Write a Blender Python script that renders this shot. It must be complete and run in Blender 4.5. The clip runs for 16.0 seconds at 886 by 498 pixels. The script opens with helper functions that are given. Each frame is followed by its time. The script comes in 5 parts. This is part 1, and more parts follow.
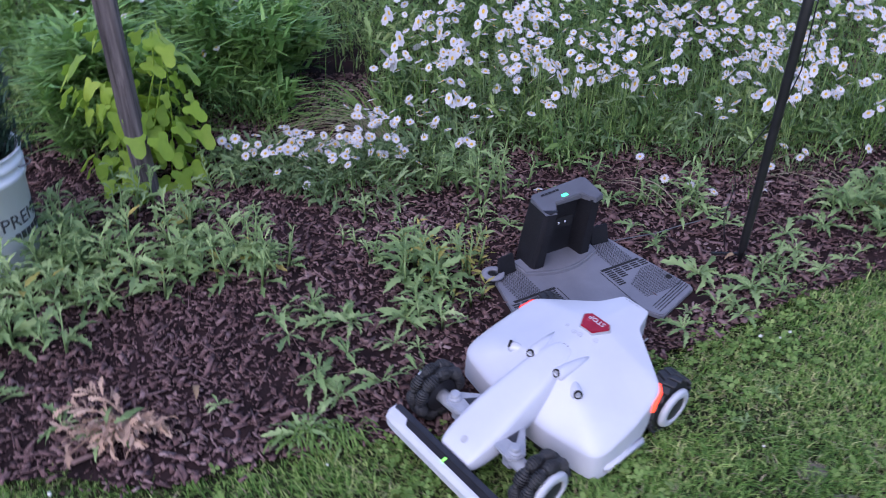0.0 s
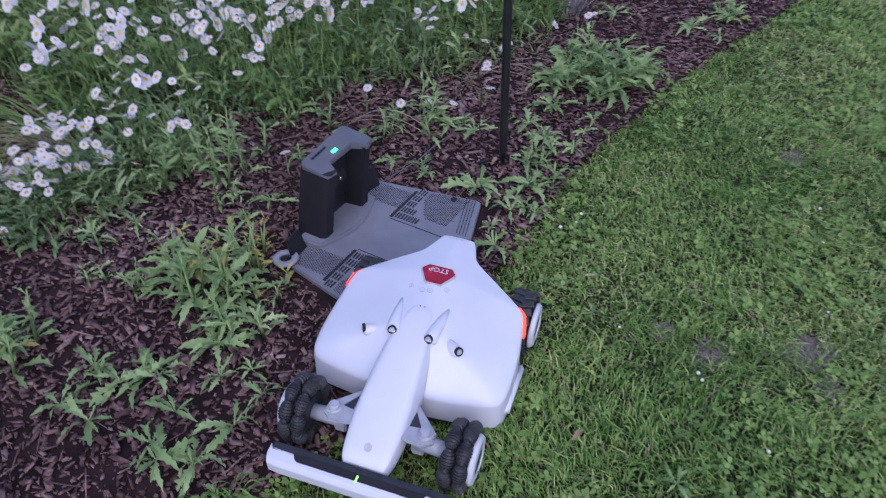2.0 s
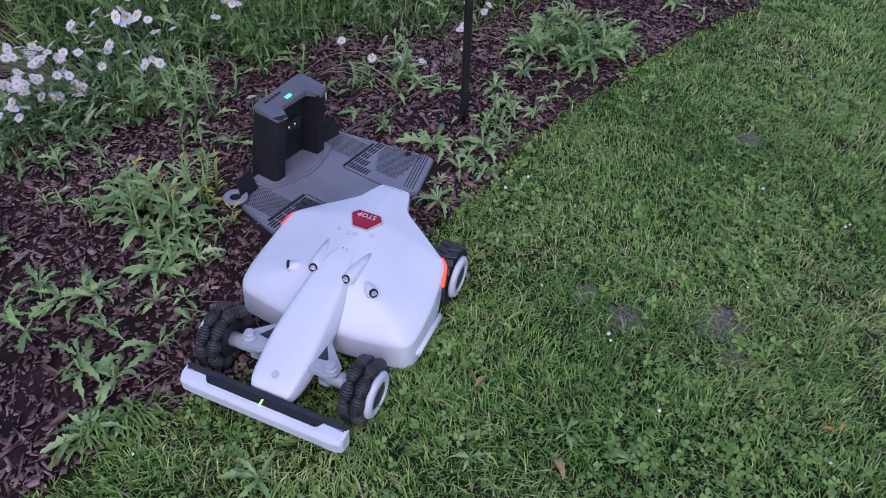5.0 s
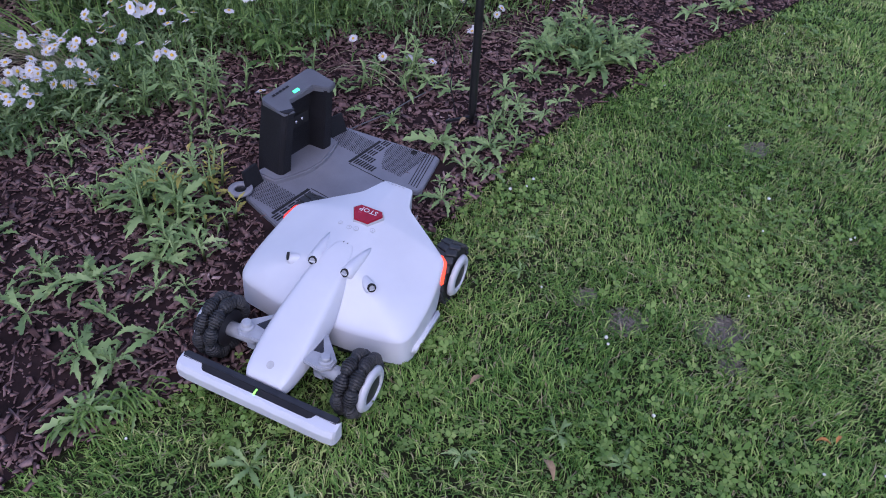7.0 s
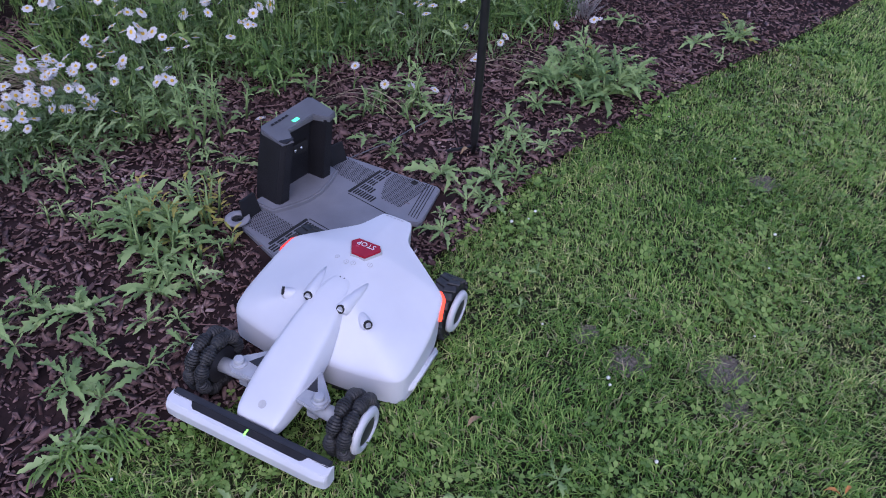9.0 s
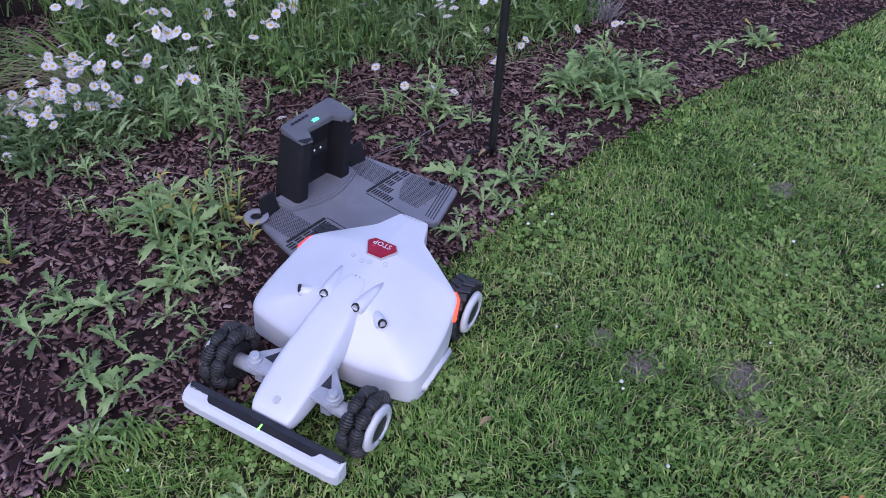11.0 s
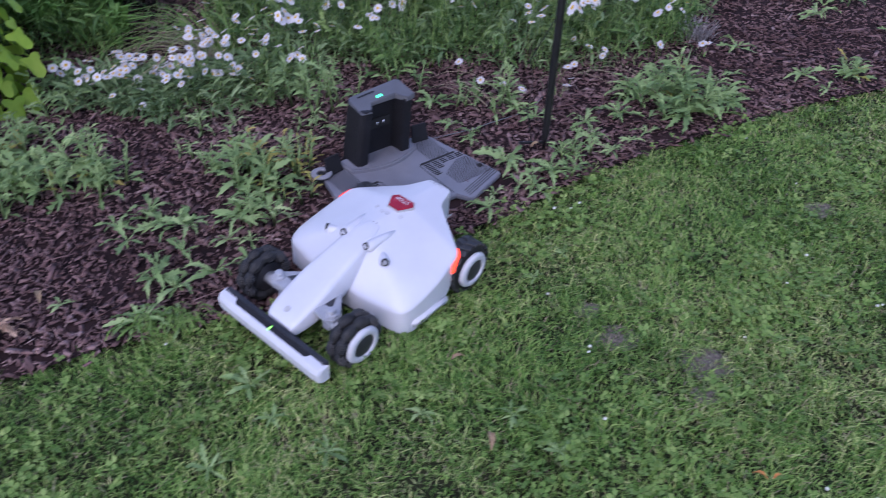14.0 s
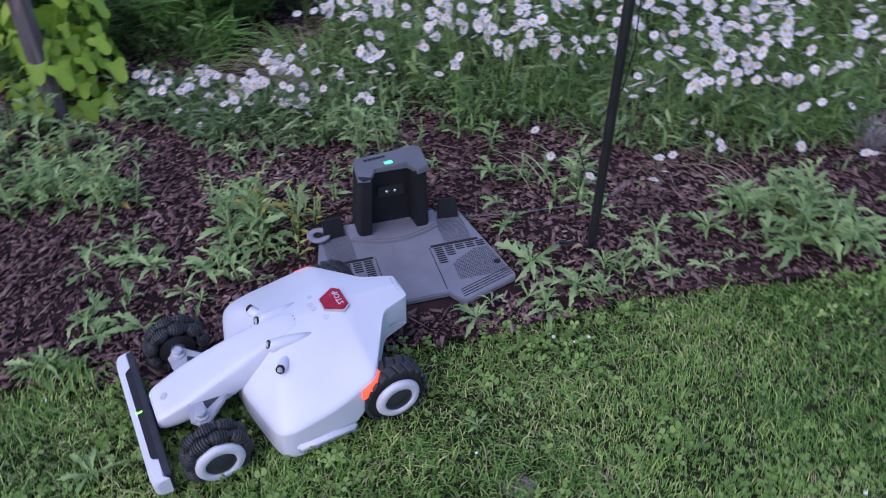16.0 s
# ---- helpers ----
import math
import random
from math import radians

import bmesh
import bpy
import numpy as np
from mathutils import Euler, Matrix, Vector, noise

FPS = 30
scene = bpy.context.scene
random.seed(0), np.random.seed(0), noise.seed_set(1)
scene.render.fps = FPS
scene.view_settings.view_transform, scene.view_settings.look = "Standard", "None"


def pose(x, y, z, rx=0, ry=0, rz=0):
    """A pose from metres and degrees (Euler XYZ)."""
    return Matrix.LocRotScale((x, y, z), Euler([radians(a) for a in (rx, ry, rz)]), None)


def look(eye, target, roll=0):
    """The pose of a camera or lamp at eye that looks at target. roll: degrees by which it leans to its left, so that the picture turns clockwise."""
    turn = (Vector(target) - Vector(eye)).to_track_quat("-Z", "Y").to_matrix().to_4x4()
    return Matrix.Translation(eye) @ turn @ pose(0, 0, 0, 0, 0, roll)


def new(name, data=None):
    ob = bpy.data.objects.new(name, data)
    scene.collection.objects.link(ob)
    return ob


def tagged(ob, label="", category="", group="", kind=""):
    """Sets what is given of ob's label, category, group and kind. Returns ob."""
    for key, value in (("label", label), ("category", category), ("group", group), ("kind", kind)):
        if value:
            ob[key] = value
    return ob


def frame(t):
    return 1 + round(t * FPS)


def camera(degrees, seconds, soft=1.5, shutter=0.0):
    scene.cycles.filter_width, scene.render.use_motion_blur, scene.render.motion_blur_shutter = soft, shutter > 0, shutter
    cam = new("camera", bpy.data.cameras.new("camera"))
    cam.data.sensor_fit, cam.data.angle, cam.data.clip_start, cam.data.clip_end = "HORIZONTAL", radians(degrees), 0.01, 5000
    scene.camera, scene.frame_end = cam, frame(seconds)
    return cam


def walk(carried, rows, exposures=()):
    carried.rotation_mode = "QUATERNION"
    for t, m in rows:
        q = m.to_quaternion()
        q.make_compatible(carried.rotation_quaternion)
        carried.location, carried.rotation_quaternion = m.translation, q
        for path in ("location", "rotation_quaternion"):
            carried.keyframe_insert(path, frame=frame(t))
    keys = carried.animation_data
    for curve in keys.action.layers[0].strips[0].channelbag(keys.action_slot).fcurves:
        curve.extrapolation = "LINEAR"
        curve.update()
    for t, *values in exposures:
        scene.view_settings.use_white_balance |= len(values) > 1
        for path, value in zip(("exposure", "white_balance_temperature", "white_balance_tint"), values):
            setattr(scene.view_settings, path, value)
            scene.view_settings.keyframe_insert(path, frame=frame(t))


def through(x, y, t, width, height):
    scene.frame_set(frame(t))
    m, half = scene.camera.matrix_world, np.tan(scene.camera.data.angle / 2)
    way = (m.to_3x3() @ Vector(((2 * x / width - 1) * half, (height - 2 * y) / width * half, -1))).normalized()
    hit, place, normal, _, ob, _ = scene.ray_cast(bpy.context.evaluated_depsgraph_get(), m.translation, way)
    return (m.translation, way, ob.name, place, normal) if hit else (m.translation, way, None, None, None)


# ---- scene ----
cam = camera(59.4, 16.0, 1.0, 0.5)
EXPOSURE, KELVIN, TINT = 0.5, 5850, 27
PATH = [
    (0, (0.095, 0.007, 1.616), (0.016, 1.677, 0.518), 0.1),
    (0.5, (-0.058, 0.168, 1.571), (-0.099, 1.844, 0.48), -4.7),
    (1, (-0.126, 0.279, 1.561), (-0.174, 1.921, 0.42), -6.7),
    (1.5, (-0.102, 0.299, 1.556), (0.16, 1.888, 0.37), -7.7),
    (2, (-0.251, 0.332, 1.573), (0.453, 1.729, 0.326), -2.1),
    (2.5, (-0.403, 0.346, 1.579), (0.373, 1.696, 0.324), 0.5),
    (3, (-0.415, 0.321, 1.587), (0.372, 1.658, 0.325), 3.5),
    (3.5, (-0.297, 0.268, 1.602), (0.463, 1.544, 0.263), 5.1),
    (4, (-0.179, 0.209, 1.598), (0.527, 1.526, 0.268), 3.2),
    (6.5, (-0.031, 0.091, 1.557), (0.566, 1.493, 0.261), 1.0),
    (7, (-0.04, 0.102, 1.564), (0.569, 1.499, 0.268), 2.2),
    (7.5, (-0.032, 0.116, 1.562), (0.579, 1.515, 0.27), 2.7),
    (8, (0.001, 0.125, 1.572), (0.62, 1.532, 0.292), 2.3),
    (8.5, (-0.006, 0.152, 1.577), (0.616, 1.569, 0.31), 2.5),
    (9, (-0.007, 0.158, 1.569), (0.606, 1.587, 0.311), 2.7),
    (11.5, (0.004, 0.127, 1.578), (0.543, 1.587, 0.323), 1.8),
    (12, (0.014, 0.088, 1.593), (0.5, 1.565, 0.336), 0.9),
    (12.5, (-0.061, -0.028, 1.611), (0.337, 1.469, 0.347), 2.6),
    (13, (-0.116, -0.202, 1.638), (0.173, 1.332, 0.386), 5.7),
    (13.5, (0.018, -0.273, 1.648), (0.214, 1.269, 0.389), 3.2),
    (14, (0.334, -0.315, 1.651), (0.523, 1.252, 0.424), 1.2),
    (14.5, (0.502, -0.218, 1.636), (0.683, 1.362, 0.423), -0.3),
    (15, (0.638, 0.013, 1.633), (0.79, 1.601, 0.426), 2.0),
    (15.5, (0.855, 0.166, 1.612), (0.764, 1.76, 0.409), -0.1),
    (16, (1.131, 0.273, 1.615), (0.729, 1.817, 0.409), 0.0),
]
walk(cam, [(t, look(eye, target, roll)) for t, eye, target, roll in PATH], [(t, EXPOSURE + e, KELVIN, TINT) for t, e in ((0.0, 0.25), (1.0, 0.20), (1.5, 0.15), (3.0, 0.04), (4.2, 0.0), (9.2, 0.02), (11.3, 0.2), (12.5, 0.16), (16.0, 0.12))])


# ---- light ----
world = bpy.data.worlds.new("dusk_sky")
scene.world = world
world.use_nodes = True
wn = world.node_tree
sky = wn.nodes.new("ShaderNodeTexSky")
sky.sky_type = "NISHITA"
sky.sun_disc = False
sky.sun_elevation, sky.sun_rotation = radians(38), radians(200)
sky.air_density, sky.dust_density, sky.ozone_density = 1.0, 1.2, 2.0
wn.links.new(sky.outputs[0], wn.nodes["Background"].inputs[0])
wn.nodes["Background"].inputs[1].default_value = 0.15
sun_data = bpy.data.lights.new("sun", "SUN")
sun_data.energy, sun_data.angle, sun_data.color = 1.0, radians(60), (0.97, 0.95, 1.0)
sun = new("sun", sun_data)
sun.matrix_world = look((-1.0, -2.6, 5.0), (0, 0, 0))


# ---- materials ----
def nodes_of(name):
    m = bpy.data.materials.new(name)
    m.use_nodes = True
    nt = m.node_tree
    return m, nt, nt.nodes["Principled BSDF"]


def ramp_of(nt, stops):
    r = nt.nodes.new("ShaderNodeValToRGB")
    while len(r.color_ramp.elements) < len(stops):
        r.color_ramp.elements.new(0.5)
    for e, (p, c) in zip(r.color_ramp.elements, stops):
        e.position, e.color = p, (*c, 1)
    return r


def noise_of(nt, scale, detail=4.0, rough=0.6):
    tc = nt.nodes.new("ShaderNodeTexCoord")
    n = nt.nodes.new("ShaderNodeTexNoise")
    n.inputs["Scale"].default_value, n.inputs["Detail"].default_value, n.inputs["Roughness"].default_value = scale, detail, rough
    nt.links.new(tc.outputs["Object"], n.inputs["Vector"])
    return n


def bump_of(nt, b, height, strength, distance):
    bump = nt.nodes.new("ShaderNodeBump")
    bump.inputs["Strength"].default_value, bump.inputs["Distance"].default_value = strength, distance
    nt.links.new(height, bump.inputs["Height"])
    nt.links.new(bump.outputs[0], b.inputs["Normal"])


def plain(name, c1, c2, rough=0.5, scale=20.0, metal=0.0, bump=0.0, fine=None, spec=0.5):
    """A surface that wavers between two colours, with a fine relief."""
    m, nt, b = nodes_of(name)
    n = noise_of(nt, scale)
    r = ramp_of(nt, [(0.3, c1), (0.7, c2)])
    nt.links.new(n.outputs["Fac"], r.inputs[0])
    nt.links.new(r.outputs[0], b.inputs["Base Color"])
    b.inputs["Metallic"].default_value = metal
    b.inputs["Specular IOR Level"].default_value = spec
    rr = nt.nodes.new("ShaderNodeMapRange")
    rr.inputs["To Min"].default_value, rr.inputs["To Max"].default_value = rough - 0.08, min(1.0, rough + 0.08)
    nt.links.new(n.outputs["Fac"], rr.inputs["Value"])
    nt.links.new(rr.outputs[0], b.inputs["Roughness"])
    if bump:
        f = noise_of(nt, fine or scale * 8, 3.0)
        bump_of(nt, b, f.outputs["Fac"], bump, 0.002)
    return m


def leafy(name, stops, island=True, scale=1.6, rough=0.55, through=0.25, fine=60.0, spread=0.45):
    """Leaves and blades: colour by piece and by place, with some light coming through."""
    m, nt, b = nodes_of(name)
    if island:
        g = nt.nodes.new("ShaderNodeNewGeometry")
        rnd = g.outputs["Random Per Island"]
    else:
        g = nt.nodes.new("ShaderNodeObjectInfo")
        rnd = g.outputs["Random"]
    tc = nt.nodes.new("ShaderNodeNewGeometry")
    n = nt.nodes.new("ShaderNodeTexNoise")
    n.inputs["Scale"].default_value, n.inputs["Detail"].default_value = scale, 3.0
    nt.links.new(tc.outputs["Position"], n.inputs["Vector"])
    f = nt.nodes.new("ShaderNodeTexNoise")
    f.inputs["Scale"].default_value, f.inputs["Detail"].default_value = fine, 2.0
    nt.links.new(tc.outputs["Position"], f.inputs["Vector"])
    m1 = nt.nodes.new("ShaderNodeMath")
    m1.operation = "MULTIPLY_ADD"
    m1.inputs[1].default_value = spread
    nt.links.new(rnd, m1.inputs[0])
    m2 = nt.nodes.new("ShaderNodeMath")
    m2.operation = "MULTIPLY_ADD"
    m2.inputs[1].default_value, m2.inputs[2].default_value = 0.9, -0.17
    nt.links.new(n.outputs["Fac"], m2.inputs[0])
    nt.links.new(m2.outputs[0], m1.inputs[2])
    m3 = nt.nodes.new("ShaderNodeMath")
    m3.operation = "MULTIPLY_ADD"
    m3.inputs[1].default_value = 0.25
    nt.links.new(f.outputs["Fac"], m3.inputs[0])
    nt.links.new(m1.outputs[0], m3.inputs[2])
    m4 = nt.nodes.new("ShaderNodeMath")
    m4.operation = "SUBTRACT"
    m4.inputs[1].default_value = 0.12
    nt.links.new(m3.outputs[0], m4.inputs[0])
    r = ramp_of(nt, stops)
    nt.links.new(m4.outputs[0], r.inputs[0])
    nt.links.new(r.outputs[0], b.inputs["Base Color"])
    b.inputs["Roughness"].default_value = rough
    b.inputs["Specular IOR Level"].default_value = 0.3
    t = nt.nodes.new("ShaderNodeBsdfTranslucent")
    nt.links.new(r.outputs[0], t.inputs["Color"])
    mix = nt.nodes.new("ShaderNodeMixShader")
    mix.inputs[0].default_value = through
    nt.links.new(b.outputs[0], mix.inputs[1])
    nt.links.new(t.outputs[0], mix.inputs[2])
    nt.links.new(mix.outputs[0], nt.nodes["Material Output"].inputs[0])
    return m


def glowing(name, colour, strength, base):
    m, nt, b = nodes_of(name)
    b.inputs["Base Color"].default_value = (*base, 1)
    b.inputs["Emission Color"].default_value = (*colour, 1)
    b.inputs["Emission Strength"].default_value = strength
    b.inputs["Roughness"].default_value = 0.25
    return m


# both soils are coloured darker to deepen the shade between chips and grass blades
M_SOIL = plain("soil_with_gap_shade", (0.012, 0.007, 0.007), (0.038, 0.021, 0.021), 0.95, 9.0, bump=0.8, fine=90, spec=0.15)
M_LAWNSOIL = plain("lawn_soil_with_root_shade", (0.008, 0.012, 0.005), (0.034, 0.036, 0.016), 0.95, 5.0, bump=0.8, fine=120, spec=0.15)
M_TURF = plain("worn_turf", (0.026, 0.050, 0.013), (0.070, 0.110, 0.030), 0.95, 3.0, bump=0.8, fine=120, spec=0.15)
M_PATCH = plain("dry_bare_soil", (0.12, 0.105, 0.09), (0.23, 0.205, 0.175), 0.95, 40.0, bump=0.9, fine=200, spec=0.15)
M_CHIP = leafy("brown_bark_chips", [(0.0, (0.024, 0.012, 0.012)), (0.28, (0.086, 0.046, 0.043)), (0.6, (0.178, 0.104, 0.097)), (0.88, (0.295, 0.190, 0.176)), (1.0, (0.54, 0.41, 0.38))], True, 2.5, 0.85, 0.0, 150.0, 0.55)
M_GRASS = leafy("lawn_blades", [(0.0, (0.013, 0.034, 0.007)), (0.25, (0.058, 0.145, 0.023)), (0.55, (0.160, 0.306, 0.058)), (0.82, (0.320, 0.455, 0.122)), (1.0, (0.60, 0.61, 0.27))], True, 1.3, 0.5, 0.25, 40.0, 0.68)
M_DRY = leafy("dry_straw", [(0.0, (0.20, 0.16, 0.09)), (0.5, (0.33, 0.28, 0.17)), (1.0, (0.46, 0.40, 0.27))], True, 3.0, 0.7, 0.15)
M_CLOVER = leafy("clover_leaf", [(0.0, (0.080, 0.16, 0.032)), (0.5, (0.165, 0.275, 0.062)), (1.0, (0.33, 0.42, 0.13))], True, 3.0, 0.5, 0.25)
WEED_STOPS = [(0.0, (0.105, 0.185, 0.075)), (0.45, (0.225, 0.340, 0.125)), (0.8, (0.355, 0.470, 0.200)), (1.0, (0.500, 0.560, 0.290))]
M_WEED = leafy("weed_leaf", WEED_STOPS, False, 2.5, 0.5, 0.3, 35.0)
M_LOBED = leafy("grey_green_lobed_leaf", [(p, (c[0] * 0.8, c[1] * 0.8, c[2] * 0.9)) for p, c in WEED_STOPS], True, 2.5, 0.5, 0.3, 35.0)
M_YELLOW = leafy("yellowing_weed_leaf", [(0.0, (0.213, 0.25, 0.062)), (0.5, (0.375, 0.35, 0.088)), (1.0, (0.5, 0.375, 0.125))], False, 2.5, 0.5, 0.3, 35.0)
M_MEADOW = leafy("meadow_green", [(0.0, (0.018, 0.045, 0.012)), (0.3, (0.06, 0.13, 0.035)), (0.6, (0.14, 0.24, 0.065)), (0.85, (0.25, 0.36, 0.12)), (1.0, (0.36, 0.44, 0.18))], True, 1.5, 0.55, 0.25, 20.0, 0.6)
M_SHRUB = leafy("dark_shrub_leaf", [(0.0, (0.085, 0.19, 0.055)), (0.5, (0.19, 0.36, 0.095)), (1.0, (0.36, 0.52, 0.15))], True, 2.0, 0.5, 0.2)
M_VINE = leafy("lime_vine_leaf", [(0.0, (0.18, 0.32, 0.035)), (0.5, (0.32, 0.48, 0.055)), (1.0, (0.48, 0.58, 0.10))], False, 4.0, 0.45, 0.4)
M_SPRUCE = leafy("blue_green_needles", [(0.0, (0.019, 0.046, 0.029)), (0.6, (0.039, 0.078, 0.046)), (1.0, (0.078, 0.13, 0.078))], True, 4.0, 0.6, 0.1)
M_PETAL = leafy("white_petal", [(0.0, (0.52, 0.50, 0.53)), (1.0, (0.74, 0.72, 0.74))], False, 3.0, 0.6, 0.25)
M_PETALS = leafy("white_petals_afar", [(0.0, (0.52, 0.50, 0.53)), (1.0, (0.74, 0.72, 0.74))], True, 3.0, 0.6, 0.25)
M_DISC = plain("yellow_disc", (0.55, 0.33, 0.03), (0.75, 0.48, 0.06), 0.8, 300.0, bump=0.5, fine=900)
M_TWIG = leafy("dead_tan_foliage", [(0.0, (0.284, 0.172, 0.121)), (0.5, (0.481, 0.322, 0.229)), (1.0, (0.634, 0.471, 0.362))], False, 6.0, 0.8, 0.15)
M_WOOD = plain("weathered_grey_wood", (0.045, 0.038, 0.038), (0.21, 0.18, 0.175), 0.9, 1.0, bump=0.9, fine=70, spec=0.2)
for nd in M_WOOD.node_tree.nodes:
    if nd.bl_idname == "ShaderNodeTexNoise" and nd.inputs["Scale"].default_value == 1.0:
        mp = M_WOOD.node_tree.nodes.new("ShaderNodeMapping")
        mp.inputs["Scale"].default_value = (55, 55, 2.5)
        lk = nd.inputs["Vector"].links[0]
        M_WOOD.node_tree.links.new(lk.from_socket, mp.inputs["Vector"])
        M_WOOD.node_tree.links.new(mp.outputs["Vector"], nd.inputs["Vector"])
M_BLACK = plain("black_powder_coat", (0.008, 0.008, 0.009), (0.016, 0.016, 0.018), 0.45, 30.0, bump=0.1)
M_PAIL = plain("white_pail_plastic", (0.70, 0.71, 0.73), (0.80, 0.81, 0.83), 0.4, 6.0, bump=0.1)
M_INK = plain("dark_ink", (0.03, 0.03, 0.035), (0.06, 0.06, 0.065), 0.6, 60.0)
M_WHITE = plain("glossy_white_shell", (0.52, 0.53, 0.585), (0.575, 0.585, 0.64), 0.34, 5.0, bump=0.03, fine=400)
M_SKIRT = plain("satin_white_skirt", (0.48, 0.49, 0.54), (0.54, 0.55, 0.60), 0.42, 8.0, bump=0.06, fine=300)
M_SILVER = plain("silver_grey_casting", (0.28, 0.295, 0.33), (0.37, 0.385, 0.43), 0.4, 30.0, 0.0, bump=0.1)
M_RUBBER = plain("black_rubber", (0.012, 0.012, 0.014), (0.03, 0.03, 0.033), 0.55, 40.0, bump=0.3, fine=200)
M_HUB = plain("dark_hub_plastic", (0.018, 0.018, 0.022), (0.032, 0.032, 0.038), 0.4, 30.0, bump=0.1)
M_GREY = plain("dark_grey_dock_plastic", (0.010, 0.010, 0.012), (0.018, 0.018, 0.022), 0.6, 14.0, bump=0.25, fine=600, spec=0.25)
M_PLATE = plain("slate_grey_base_plastic", (0.150, 0.152, 0.178), (0.200, 0.203, 0.232), 0.42, 7.0, bump=0.25, fine=500)
M_CAP = plain("charcoal_cap_plastic", (0.085, 0.087, 0.100), (0.115, 0.118, 0.135), 0.45, 12.0, bump=0.25, fine=600)
# near-black standing in for shade inside slots, holes and seams; also the lens ring
M_SLOT = plain("slot_shade_and_black_plastic", (0.006, 0.006, 0.007), (0.012, 0.012, 0.014), 0.8, 30.0)
M_RED = plain("red_button", (0.26, 0.010, 0.026), (0.33, 0.014, 0.034), 0.25, 20.0)
M_MARK = plain("grey_print", (0.36, 0.36, 0.38), (0.44, 0.44, 0.46), 0.5, 50.0)
M_LEAD = plain("grey_cable_sheath", (0.10, 0.10, 0.11), (0.16, 0.16, 0.17), 0.5, 30.0)
M_ORANGE = plain("fallen_orange_leaf", (0.42, 0.16, 0.04), (0.60, 0.27, 0.08), 0.7, 60.0)
M_BROWN = plain("fallen_brown_leaf", (0.20, 0.13, 0.07), (0.34, 0.24, 0.14), 0.8, 60.0)
M_CLOVERHEAD = plain("white_clover_head", (0.62, 0.62, 0.55), (0.78, 0.78, 0.72), 0.8, 300.0, bump=0.8, fine=900)
M_WASHER = plain("pale_grey_washer", (0.19, 0.19, 0.22), (0.26, 0.26, 0.29), 0.5, 40.0, bump=0.1)
M_FUZZ = leafy("grey_seed_fuzz", [(0.0, (0.20, 0.18, 0.18)), (1.0, (0.42, 0.39, 0.39))], True, 3.0, 0.9, 0.2)
M_LED = glowing("green_led", (0.02, 1.0, 0.30), 2.6, (0.1, 0.6, 0.3))
M_LED_LIME = glowing("lime_led", (0.25, 1.0, 0.1), 1.6, (0.1, 0.5, 0.1))
M_TAIL = glowing("lit_tail_light", (1.0, 0.07, 0.025), 1.7, (0.6, 0.02, 0.02))
M_TAIL_DIM = glowing("tail_light_aslant", (1.0, 0.08, 0.05), 0.8, (0.5, 0.02, 0.03))
M_CHROME = plain("steel_contact", (0.6, 0.6, 0.62), (0.7, 0.7, 0.72), 0.25, 50.0, 1.0)


# ---- builders ----
rng = np.random.default_rng(7)


def link_mesh(name, bm, material, smooth=False):
    me = bpy.data.meshes.new(name)
    bm.to_mesh(me)
    bm.free()
    me.materials.append(material)
    if smooth:
        for p in me.polygons:
            p.use_smooth = True
    return me


def part(name, bm, material, parent, label="", smooth=False, m=None):
    ob = new(name, link_mesh(name, bm, material, smooth))
    ob.parent = parent
    if m is not None:
        ob.matrix_basis = m
    return tagged(ob, label)


def share(name, me, parent, m, label=""):
    ob = new(name, me)
    ob.parent = parent
    ob.matrix_basis = m
    return tagged(ob, label)


def thing(name, m, label, category, group=""):
    ob = new(name)
    ob.empty_display_size = 0.05
    ob.matrix_basis = m
    return tagged(ob, label, category, group)


def tri_mesh(name, v, t, material):
    """One mesh from arrays of places and triangles."""
    me = bpy.data.meshes.new(name)
    v, t = np.asarray(v, dtype=np.float32), np.asarray(t, dtype=np.int32)
    me.vertices.add(len(v))
    me.vertices.foreach_set("co", v.ravel())
    me.loops.add(len(t) * 3)
    me.loops.foreach_set("vertex_index", t.ravel())
    me.polygons.add(len(t))
    me.polygons.foreach_set("loop_start", np.arange(0, len(t) * 3, 3, dtype=np.int32))
    me.update(calc_edges=True)
    me.materials.append(material)
    return me


def blades(pos, height, width, lean, bend, az=None):
    """Grass blades of three triangles each, standing at pos."""
    n = len(pos)
    az = rng.uniform(0, 2 * np.pi, n) if az is None else az
    face = az + rng.normal(0, 0.6, n)
    out = np.stack([np.cos(az), np.sin(az), np.zeros(n)], 1)
    side = np.stack([-np.sin(face), np.cos(face), np.zeros(n)], 1) * (width / 2)[:, None]
    up = np.array([0, 0, 1.0])
    mid = pos + out * (height * lean * 0.4)[:, None] + up * (height * 0.6)[:, None]
    tip = pos + out * (height * (lean + bend))[:, None] + up * (height * (1 - 0.4 * bend))[:, None]
    v = np.stack([pos - side, pos + side, mid - side * 0.85, mid + side * 0.85, tip], 1).reshape(-1, 3)
    k = (np.arange(n) * 5)[:, None]
    t = np.concatenate([k + np.array([0, 1, 3]), k + np.array([0, 3, 2]), k + np.array([2, 3, 4])], 1).reshape(-1, 3)
    return v, t


